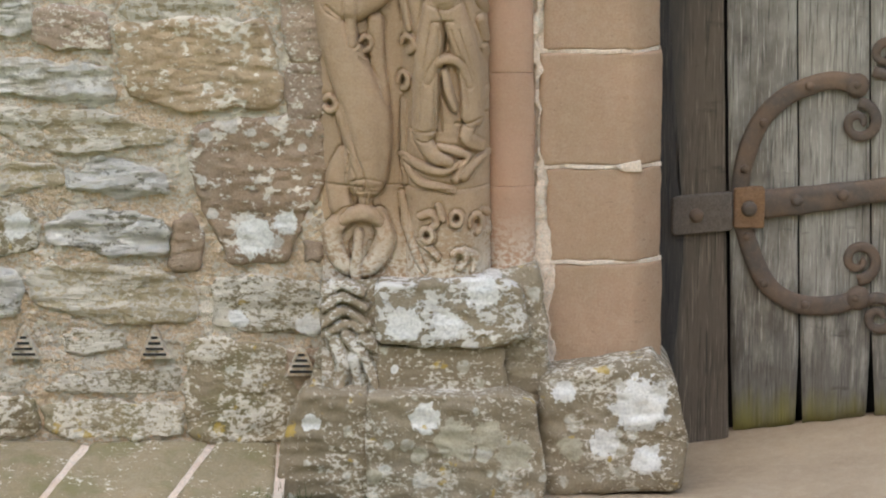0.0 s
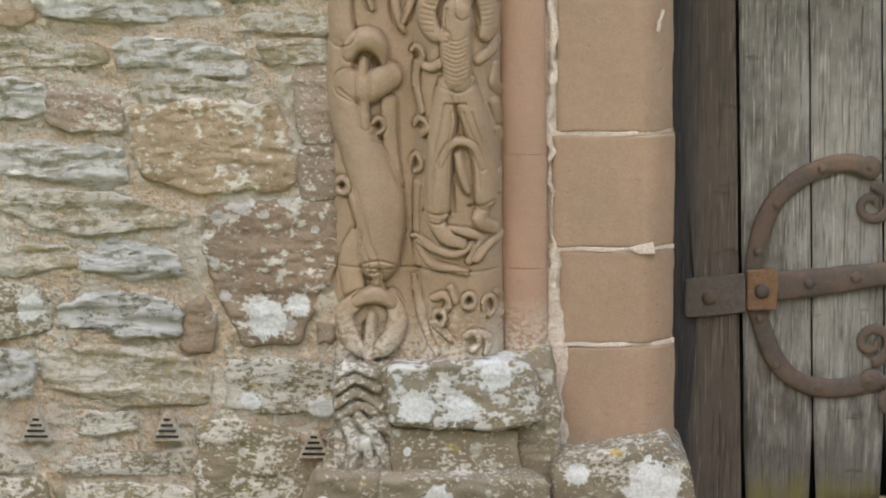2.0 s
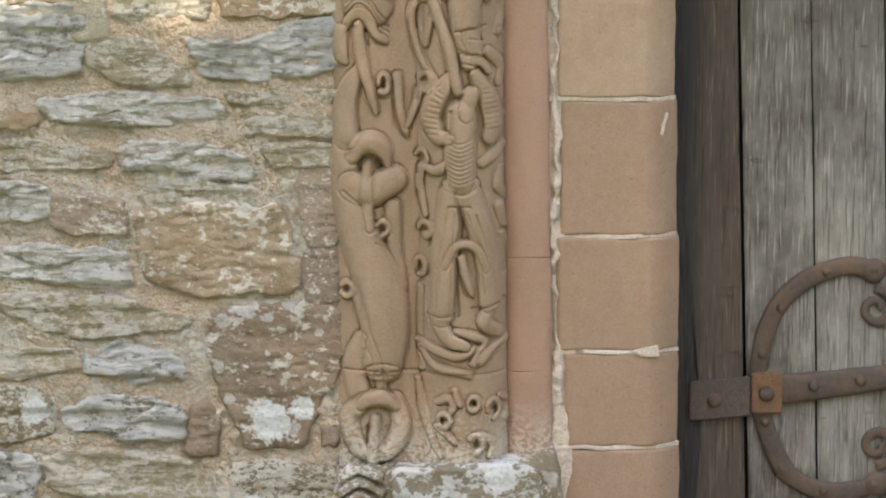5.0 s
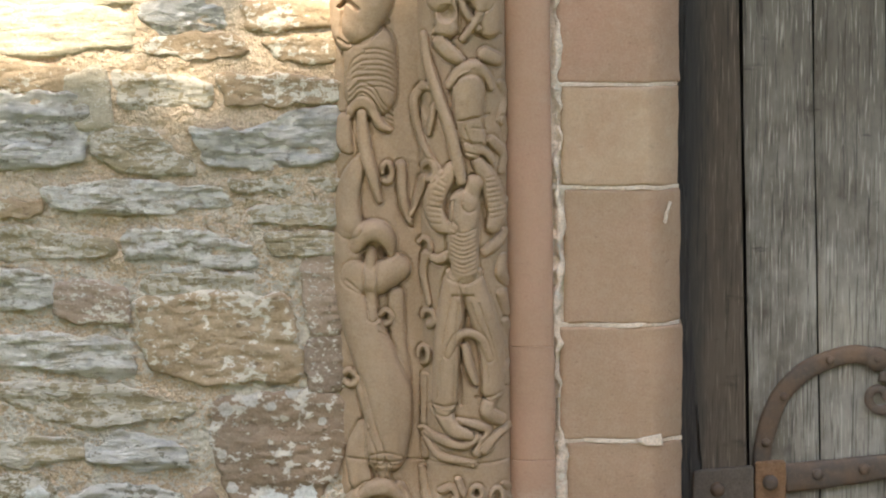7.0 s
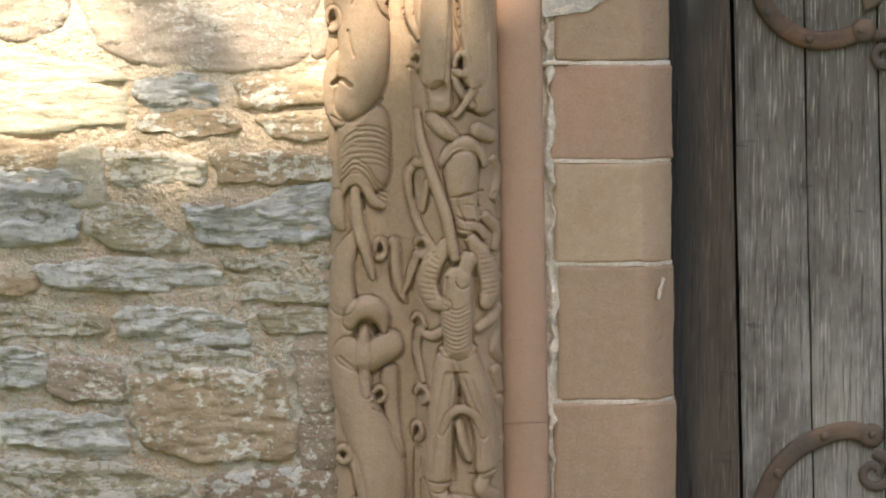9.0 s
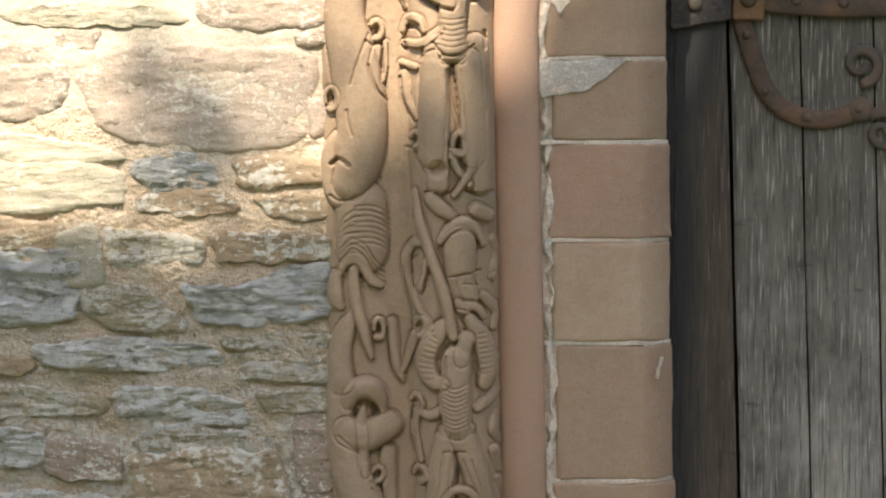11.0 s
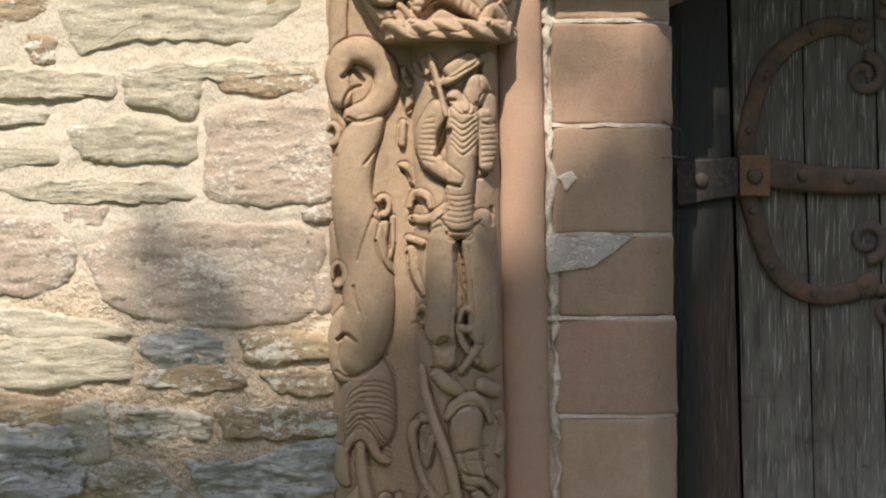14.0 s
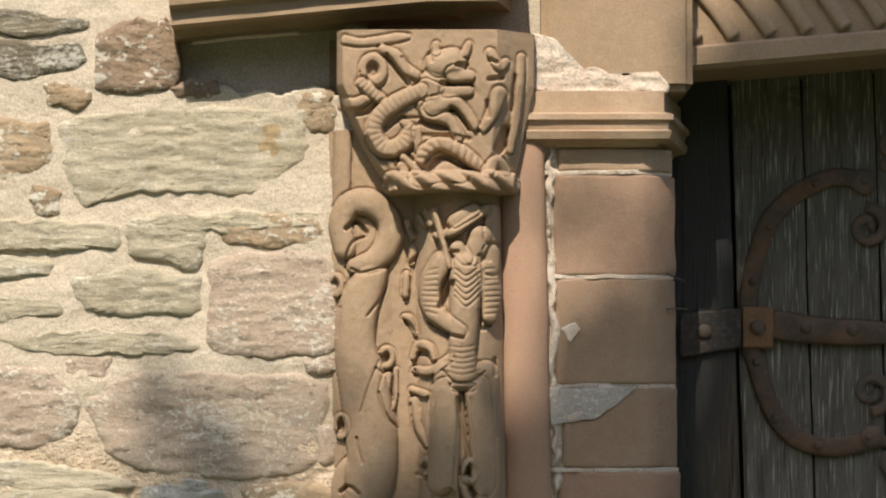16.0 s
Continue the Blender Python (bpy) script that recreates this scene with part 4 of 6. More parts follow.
cut(SHAFTS, [(.003, .934), (.023, .926), (.047, .935)], .0017, .002)
cut(SHAFTS, [(.003, .926), (.023, .919), (.047, .927)], .0017, .002)
cut(SHAFTS, [(.003, .919), (.023, .912), (.047, .920)], .0017, .002)
tube(SHAFTS, [(.006, 1.079, .0119), (-.014, 1.052, .0165), (-.024, 1.020, .0165), (-.014, .991, .0147), (.004, .985, .0092)], .005, .60)
tube(SHAFTS, [(.048, 1.090, .0110), (.066, 1.057, .0156), (.078, 1.011, .0165), (.072, .987, .0128)], .003, .60)
cut(SHAFTS, [(-.017, 1.066), (-.005, 1.058)], .0017, .002)
cut(SHAFTS, [(.061, 1.066), (.090, 1.070)], .0017, .002)
cut(SHAFTS, [(-.020, 1.057), (-.007, 1.050)], .0017, .002)
cut(SHAFTS, [(.062, 1.058), (.091, 1.061)], .0017, .002)
cut(SHAFTS, [(-.024, 1.047), (-.009, 1.042)], .0017, .002)
cut(SHAFTS, [(.063, 1.049), (.091, 1.053)], .0017, .002)
cut(SHAFTS, [(-.028, 1.038), (-.010, 1.034)], .0017, .002)
cut(SHAFTS, [(.064, 1.041), (.092, 1.045)], .0017, .002)
cut(SHAFTS, [(-.031, 1.029), (-.012, 1.025)], .0017, .002)
cut(SHAFTS, [(.065, 1.033), (.092, 1.037)], .0017, .002)
cut(SHAFTS, [(-.035, 1.020), (-.014, 1.017)], .0017, .002)
cut(SHAFTS, [(.066, 1.025), (.093, 1.028)], .0017, .002)
cut(SHAFTS, [(-.035, 1.011), (-.014, 1.009)], .0017, .002)
cut(SHAFTS, [(.067, 1.016), (.093, 1.020)], .0017, .002)
cut(SHAFTS, [(-.035, 1.002), (-.014, 1.001)], .0017, .002)
cut(SHAFTS, [(.067, 1.008), (.094, 1.012)], .0017, .002)
cut(SHAFTS, [(-.035, .992), (-.014, .992)], .0017, .002)
cut(SHAFTS, [(.068, 1.000), (.094, 1.004)], .0017, .002)
cut(SHAFTS, [(.008, 1.029), (.006, .992)], .0028, .006)
cut(SHAFTS, [(.054, 1.020), (.057, .982)], .0028, .006)
tube(SHAFTS, [(.041, 1.057, .0138), (.034, 1.025, .0119)], .007, .60)
tube(SHAFTS, [(-.041, 1.062, .0073), (-.054, 1.021, .0055), (-.061, 1.003, .0037)], .001, .80)
tube(SHAFTS, [(.031, 1.218, .0275), (.032, 1.163, .0229), (.038, 1.113, .0165)], .002, .45)
tube(SHAFTS, [(.040, 1.149, .0138), (.049, 1.124, .0119)], .004, .60)
tube(SHAFTS, [(.029, 1.116, .0073), (.057, 1.109, .0073), (.069, 1.094, .0055)], .004, .90)
cut(SHAFTS, [(.016, 1.159), (.039, 1.162), (.064, 1.169)], .0023, .005)
cut(SHAFTS, [(.023, 1.129), (.040, 1.120), (.051, 1.122)], .0023, .004)
cut(SHAFTS, [(.038, 1.148), (.062, 1.144)], .0018, .003)
tube(SHAFTS, [(.069, 1.126, .0083), (.089, 1.102, .0083), (.086, 1.076, .0073)], .000, .80)
tube(SHAFTS, [(.085, 1.218, .0073), (.093, 1.195, .0073), (.084, 1.158, .0073)], -.002, .80)
tube(SHAFTS, [(.089, 1.158, .0064), (.095, 1.126, .0064)], -.002, .80)
tube(SHAFTS, [(-.041, 1.215, .0064), (-.055, 1.191, .0073), (-.050, 1.145, .0064), (-.035, 1.105, .0064), (-.015, 1.076, .0055)], .002, .90)
tube(SHAFTS, [(-.042, 1.212, .0064), (-.028, 1.213, .0064)], .002, .90)
tube(SHAFTS, [(-.023, 1.181, .0055), (-.033, 1.138, .0055)], .002, .90)
cut(SHAFTS, [(-.041, 1.188), (-.035, 1.163)], .0055, .005)
ring(SHAFTS, -.033, 1.076, .0119, .0064, .002, 1.2)
tube(SHAFTS, [(-.041, 1.296, .0064), (-.034, 1.250, .0083), (-.016, 1.195, .0092), (.005, 1.133, .0101), (.020, 1.062, .0083)], .008, .80)
tube(SHAFTS, [(-.005, 1.532, .0211), (-.006, 1.441, .0220), (-.006, 1.369, .0211), (-.004, 1.309, .0183)], .003, .45)
tube(SHAFTS, [(.058, 1.532, .0202), (.062, 1.441, .0211), (.063, 1.368, .0211), (.066, 1.309, .0183)], .003, .45)
cut(SHAFTS, [(-.024, 1.496), (-.023, 1.387), (-.022, 1.309)], .0018, .003)
cut(SHAFTS, [(.007, 1.514), (.014, 1.423), (.012, 1.369)], .0018, .003)
cut(SHAFTS, [(.045, 1.496), (.051, 1.423), (.054, 1.359)], .0018, .003)
cut(SHAFTS, [(.078, 1.478), (.084, 1.387), (.084, 1.314)], .0018, .003)
cut(SHAFTS, [(.022, 1.550), (.027, 1.459), (.040, 1.400)], .0037, .009)
cut(SHAFTS, [(-.025, 1.296), (-.007, 1.293), (.014, 1.296)], .0023, .006)
cut(SHAFTS, [(.042, 1.299), (.062, 1.293), (.084, 1.297)], .0023, .006)
tube(SHAFTS, [(-.013, 1.283, .0128), (.002, 1.268, .0128), (.020, 1.255, .0073)], .003, .60)
tube(SHAFTS, [(.058, 1.266, .0128), (.078, 1.257, .0110)], .002, .60)
tube(SHAFTS, [(-.000, 1.215, .0055), (.014, 1.237, .0073), (.040, 1.248, .0092), (.060, 1.233, .0073), (.068, 1.212, .0055)], .007, .80)
cut(SHAFTS, [(.009, 1.217), (.022, 1.230), (.045, 1.232), (.062, 1.213)], .0023, .006)
cut(SHAFTS, [(-.005, 1.332)], .0156, .014)
tube(SHAFTS, [(.020, 1.364, .0064), (.025, 1.337, .0064), (.047, 1.307, .0055)], .006, .90)
tube(SHAFTS, [(.051, 1.364, .0083), (.049, 1.332, .0073), (.032, 1.303, .0055), (.022, 1.290, .0046)], .007, .90)
ring(SHAFTS, .032, 1.374, .0147, .0073, .008, 1.1)
ring(SHAFTS, -.040, 1.379, .0110, .0064, .002, 1.2)
cut(SHAFTS, [(-.055, 1.369), (-.039, 1.364), (-.028, 1.367)], .0028, .005)
tube(SHAFTS, [(-.008, 1.501, .0229), (-.013, 1.428, .0220), (-.016, 1.355, .0202)], .003, .45)
tube(SHAFTS, [(.044, 1.506, .0220), (.051, 1.428, .0211), (.053, 1.355, .0202)], .003, .45)
cut(SHAFTS, [(.013, 1.492), (.017, 1.447), (.029, 1.401)], .0037, .008)
cut(SHAFTS, [(-.025, 1.492), (-.034, 1.410), (-.035, 1.355)], .0018, .003)
cut(SHAFTS, [(.033, 1.492), (.040, 1.428), (.044, 1.374)], .0018, .003)
tube(SHAFTS, [(.026, 1.700, .0275), (.024, 1.638, .0248), (.020, 1.574, .0220), (.019, 1.529, .0248)], .004, .50)
cut(SHAFTS, [(.008, 1.700), (.026, 1.689), (.048, 1.704)], .0017, .003)
cut(SHAFTS, [(.008, 1.691), (.026, 1.679), (.048, 1.695)], .0017, .003)
cut(SHAFTS, [(.008, 1.682), (.026, 1.669), (.048, 1.686)], .0017, .003)
cut(SHAFTS, [(.008, 1.673), (.026, 1.659), (.048, 1.677)], .0017, .003)
cut(SHAFTS, [(.008, 1.664), (.026, 1.649), (.048, 1.668)], .0017, .003)
cut(SHAFTS, [(.008, 1.655), (.026, 1.639), (.048, 1.658)], .0017, .003)
cut(SHAFTS, [(-.003, 1.576), (.020, 1.573), (.044, 1.578)], .0017, .002)
cut(SHAFTS, [(-.004, 1.568), (.020, 1.564), (.045, 1.570)], .0017, .002)
cut(SHAFTS, [(-.005, 1.560), (.020, 1.555), (.046, 1.562)], .0017, .002)
cut(SHAFTS, [(-.006, 1.552), (.020, 1.547), (.047, 1.553)], .0017, .002)
cut(SHAFTS, [(-.007, 1.543), (.020, 1.538), (.048, 1.545)], .0017, .002)
cut(SHAFTS, [(-.008, 1.535), (.020, 1.529), (.049, 1.537)], .0017, .002)
cut(SHAFTS, [(-.012, 1.538), (.006, 1.518), (.033, 1.518), (.055, 1.534)], .0023, .006)
tube(SHAFTS, [(.006, 1.509, .0055), (.035, 1.509, .0055)], .005, .80)
tube(SHAFTS, [(-.014, 1.712, .0174), (-.033, 1.673, .0183), (-.029, 1.637, .0165), (-.008, 1.615, .0128), (.017, 1.600, .0092)], .006, .60)
tube(SHAFTS, [(.059, 1.704, .0147), (.068, 1.661, .0174), (.064, 1.625, .0128)], .004, .60)
cut(SHAFTS, [(-.036, 1.698), (-.021, 1.701)], .0017, .002)
cut(SHAFTS, [(.057, 1.700), (.085, 1.704)], .0017, .002)
cut(SHAFTS, [(-.038, 1.690), (-.021, 1.691)], .0017, .002)
cut(SHAFTS, [(.057, 1.691), (.085, 1.695)], .0017, .002)
cut(SHAFTS, [(-.040, 1.681), (-.021, 1.682)], .0017, .002)
cut(SHAFTS, [(.057, 1.682), (.085, 1.686)], .0017, .002)
cut(SHAFTS, [(-.041, 1.673), (-.021, 1.673)], .0017, .002)
cut(SHAFTS, [(.057, 1.673), (.085, 1.677)], .0017, .002)
cut(SHAFTS, [(-.043, 1.665), (-.021, 1.664)], .0017, .002)
cut(SHAFTS, [(.057, 1.664), (.085, 1.667)], .0017, .002)
cut(SHAFTS, [(-.045, 1.657), (-.021, 1.655)], .0017, .002)
cut(SHAFTS, [(.057, 1.655), (.085, 1.658)], .0017, .002)
cut(SHAFTS, [(-.043, 1.648), (-.021, 1.646)], .0017, .002)
cut(SHAFTS, [(.057, 1.646), (.085, 1.649)], .0017, .002)
cut(SHAFTS, [(-.042, 1.640), (-.021, 1.637)], .0017, .002)
cut(SHAFTS, [(.057, 1.636), (.085, 1.640)], .0017, .002)
cut(SHAFTS, [(-.040, 1.632), (-.021, 1.627)], .0017, .002)
cut(SHAFTS, [(.057, 1.627), (.085, 1.631)], .0017, .002)
cut(SHAFTS, [(-.016, 1.640), (-.007, 1.657), (.003, 1.677)], .0055, .014)
cut(SHAFTS, [(-.033, 1.615), (-.008, 1.596), (.020, 1.589)], .0037, .009)
cut(SHAFTS, [(.048, 1.634), (.050, 1.605), (.063, 1.609)], .0037, .008)
tube(SHAFTS, [(.050, 1.753, .0183), (.037, 1.722, .0156)], .004, .55)
tube(SHAFTS, [(.012, 1.733, .0128), (.026, 1.717, .0110)], .005, .50)
cut(SHAFTS, [(.002, 1.728), (.012, 1.728)], .0037, .006)
cut(SHAFTS, [(.048, 1.722), (.063, 1.715)], .0037, .008)
tube(SHAFTS, [(.068, 1.794, .0138), (.070, 1.753, .0138)], .003, .50)
tube(SHAFTS, [(.068, 1.728, .0138), (.068, 1.704, .0138)], .003, .40)
tube(SHAFTS, [(-.021, 1.755, .0064), (.006, 1.761, .0073), (.037, 1.783, .0083), (.057, 1.797, .0073)], .009, .90)
tube(SHAFTS, [(.006, 1.777, .0110), (.038, 1.796, .0110)], .006, .60)
tube(SHAFTS, [(-.027, 1.796, .0064), (-.014, 1.753, .0055), (-.001, 1.704, .0046)], .012, .90)
tube(SHAFTS, [(-.071, 1.779, .0064), (-.061, 1.755, .0064)], .002, .90)
tube(SHAFTS, [(-.052, 1.788, .0055), (-.041, 1.772, .0055)], .002, .90)
tube(SHAFTS, [(-.060, 1.734, .0073), (-.063, 1.713, .0055)], .002, .90)
tube(SHAFTS, [(-.038, 1.794, .0055), (-.032, 1.774, .0055)], .002, .90)
tube(SHAFTS, [(-.071, 1.693, .0064), (-.073, 1.661, .0064)], .002, .90)
cut(SHAFTS, [(-.065, 1.712), (-.056, 1.721)], .0037, .008)
cut(SHAFTS, [(-.065, 1.768), (-.053, 1.761)], .0037, .007)
tube(SHAFTS, [(-.074, 1.625, .0046), (-.065, 1.620, .0064), (-.056, 1.595, .0037)], .002, .90)
cut(SHAFTS, [(-.073, 1.618), (-.063, 1.609), (-.056, 1.589)], .0028, .008)
tube(SHAFTS, [(-.060, 1.558, .0046), (-.051, 1.578, .0064), (-.034, 1.574, .0064), (-.027, 1.556, .0046)], .003, .90)
tube(SHAFTS, [(-.056, 1.538, .0064), (-.031, 1.536, .0073), (-.001, 1.556, .0064)], .003, .90)
cut(SHAFTS, [(-.051, 1.564), (-.038, 1.564)], .0046, .009)
cut(SHAFTS, [(-.058, 1.538), (-.053, 1.529)], .0037, .007)
tube(SHAFTS, [(-.062, 1.506, .0055), (-.040, 1.498, .0055)], .002, .90)
tube(SHAFTS, [(-.058, 1.488, .0073), (-.053, 1.447, .0073), (-.040, 1.414, .0037)], .002, .70)
cut(SHAFTS, [(-.065, 1.483), (-.058, 1.442), (-.040, 1.410)], .0023, .005)
cut(SHAFTS, [(.072, 1.556), (.073, 1.529)], .0037, .008)
cut(SHAFTS, [(.077, 1.497), (.077, 1.428)], .0028, .004)
# capital: a collared beast with a beaded tail over a rope
tube(CAPITAL, [(-.093, 1.839, .0193), (-.042, 1.838, .0202), (.003, 1.839, .0202), (.049, 1.840, .0202), (.100, 1.841, .0174)], .010, 1.25, (.008, .0415, .0238))
tube(CAPITAL, [(-.047, 1.849, .0183), (-.015, 1.860, .0202), (.017, 1.852, .0147)], -.002, .50)
tube(CAPITAL, [(-.173, 1.922, .0055), (-.159, 1.880, .0092), (-.131, 1.843, .0101), (-.095, 1.818, .0073)], .004, .80, (.0007, .0082, 0))
cut(CAPITAL, [(-.175, 1.894), (-.164, 1.863), (-.142, 1.832), (-.109, 1.814)], .0037, .009)
cut(CAPITAL, [(-.142, 1.905), (-.106, 1.860)], .0110, .004)
tube(CAPITAL, [(-.180, 1.971, .0073), (-.151, 1.968, .0083), (-.126, 1.982, .0073)], .003, .80)
cut(CAPITAL, [(-.179, 1.955), (-.142, 1.952), (-.117, 1.966)], .0055, .012)
ring(CAPITAL, -.124, 2.022, .0202, .0101, .002, 1.0)
tube(CAPITAL, [(-.142, 2.000, .0092), (-.124, 1.984, .0092), (-.102, 1.967, .0073)], .004, .80, (.0007, .0082, 0))
tube(CAPITAL, [(-.108, 2.055, .0083), (-.088, 2.044, .0092), (-.073, 2.024, .0092), (-.051, 2.011, .0064)], .004, .80)
cut(CAPITAL, [(-.102, 2.044), (-.084, 2.020), (-.068, 2.000)], .0046, .011)
cut(CAPITAL, [(-.077, 2.042), (-.062, 2.022)], .0028, .006)
tube(CAPITAL, [(-.170, 2.070, .0073), (-.142, 2.066, .0064), (-.088, 2.073, .0073), (-.068, 2.075, .0046)], .000, .70)
tube(CAPITAL, [(-.026, 2.001, .0220), (-.031, 1.965, .0220)], .002, .50)
tube(CAPITAL, [(-.040, 1.989, .0165), (-.006, 1.974, .0165)], .002, .50)
tube(CAPITAL, [(-.048, 1.987, .0119), (-.086, 1.969, .0138), (-.115, 1.946, .0138), (-.122, 1.918, .0138), (-.104, 1.894, .0147), (-.077, 1.902, .0138), (-.066, 1.925, .0101), (-.077, 1.940, .0055)], .004, .70, (.0007, .0092, 0))
cut(CAPITAL, [(-.104, 1.927), (-.089, 1.940), (-.077, 1.945)], .0055, .012)
cut(CAPITAL, [(-.135, 1.910), (-.117, 1.883), (-.084, 1.880), (-.060, 1.894)], .0046, .010)
cut(CAPITAL, [(-.073, 1.945), (-.033, 1.945)], .0028, .006)
cut(CAPITAL, [(.003, 1.931), (-.019, 1.930), (-.044, 1.938)], .0064, .015)
tube(CAPITAL, [(-.033, 1.954, .0147), (-.001, 1.940, .0092), (.014, 1.914, .0083)], .004, .70)
tube(CAPITAL, [(-.028, 1.962, .0147), (.005, 1.971, .0110), (.023, 1.956, .0083), (.040, 1.931, .0073)], .005, .70)
cut(CAPITAL, [(.002, 1.960), (.014, 1.951), (.031, 1.927)], .0041, .012)
cut(CAPITAL, [(-.051, 1.916), (-.006, 1.916), (.031, 1.910)], .0046, .004)
tube(CAPITAL, [(-.018, 2.031, .0220), (.004, 2.035, .0220)], .004, .60)
tube(CAPITAL, [(-.022, 2.062, .0055), (-.022, 2.050, .0073)], .005, .80)
tube(CAPITAL, [(.031, 2.062, .0055), (.025, 2.048, .0073)], .005, .80)
tube(CAPITAL, [(.007, 2.013, .0138), (.033, 2.011, .0083)], .005, .60)
cut(CAPITAL, [(.013, 2.028), (.027, 2.029)], .0046, .008)
cut(CAPITAL, [(-.013, 2.000), (.009, 1.997), (.033, 1.996)], .0046, .010)
cut(CAPITAL, [(-.033, 2.047), (-.029, 2.035)], .0037, .007)
tube(CAPITAL, [(-.006, 1.986, .0092), (.031, 1.987, .0083)], .004, .60)
tube(CAPITAL, [(-.053, 1.925, .0073), (-.051, 1.894, .0073)], .002, .70)
cut(CAPITAL, [(-.035, 1.861), (-.010, 1.881), (.020, 1.869), (.045, 1.858)], .0073, .016)
tube(CAPITAL, [(-.053, 1.867, .0083), (-.040, 1.891, .0101), (-.015, 1.903, .0101), (.014, 1.892, .0110), (.038, 1.874, .0101), (.054, 1.861, .0055)], .006, .80, (.0014, .0128, .0092))
tube(CAPITAL, [(-.075, 1.880, .0073), (-.055, 1.860, .0083)], .005, .80)
tube(CAPITAL, [(-.080, 1.867, .0064), (-.068, 1.852, .0064)], .004, .80)
cut(CAPITAL, [(-.068, 1.885), (-.048, 1.863)], .0028, .006)
tube(CAPITAL, [(.065, 2.049, .0073), (.080, 2.027, .0083), (.091, 2.035, .0064)], .002, .80)
cut(CAPITAL, [(.064, 2.006), (.084, 2.009)], .0046, .009)
cut(CAPITAL, [(.065, 2.038), (.076, 2.033)], .0037, .008)
tube(CAPITAL, [(.080, 1.983, .0119), (.069, 1.951, .0101), (.054, 1.927, .0064)], .003, .70)
cut(CAPITAL, [(.060, 1.971), (.062, 1.946)], .0037, .009)
cut(CAPITAL, [(.091, 1.927), (.078, 1.894), (.087, 1.905)], .0083, .018)
tube(CAPITAL, [(.117, 2.046, .0064), (.113, 1.996, .0073), (.107, 1.942, .0073), (.098, 1.894, .0064)], .006, .80)
cut(CAPITAL, [(.106, 2.015), (.100, 1.960)], .0037, .010)
tube(CAPITAL, [(.060, 1.856, .0101), (.076, 1.876, .0083), (.091, 1.859, .0083)], .003, .80)


def shifted(x, z):
    """The shafts lean a little to the west as they rise."""
    return x + 0.016 * (z - 0.7)


def dome_of(x, centre, half, low, high):
    q = np.clip(1 - ((x - centre) / half) ** 2, 0, None)
    return np.where(q > 0, low + (high - low) * np.sqrt(q), -0.05)


def plain_shafts(x, z):
    """Front depth of the uncarved jamb: outer order and nook shaft."""
    u = shifted(x, z)
    both = np.maximum(dome_of(u, -0.1135, 0.0735, -0.012, 0.042), dome_of(u, 0.028, 0.075, 0.0, 0.088))
    return np.maximum(both, np.where((u > -0.13) & (u < 0.06), 0.036, -0.05))


def plain_capital(x, z):
    f = np.clip((z - 1.84) / 0.16, 0, 1)
    under = z < NECK - 0.002
    left, right = -0.10 - 0.085 * f ** 0.7, 0.062 + 0.015 * f
    depth = 0.09 + 0.018 * f
    d = depth - np.clip(x - right, 0, None) * 1.1 - np.clip(left + 0.012 - x, 0, None) * 3.0
    return np.where((x > left) & (x < 0.105 + 0.035 * f) & ~under, d, -0.05)


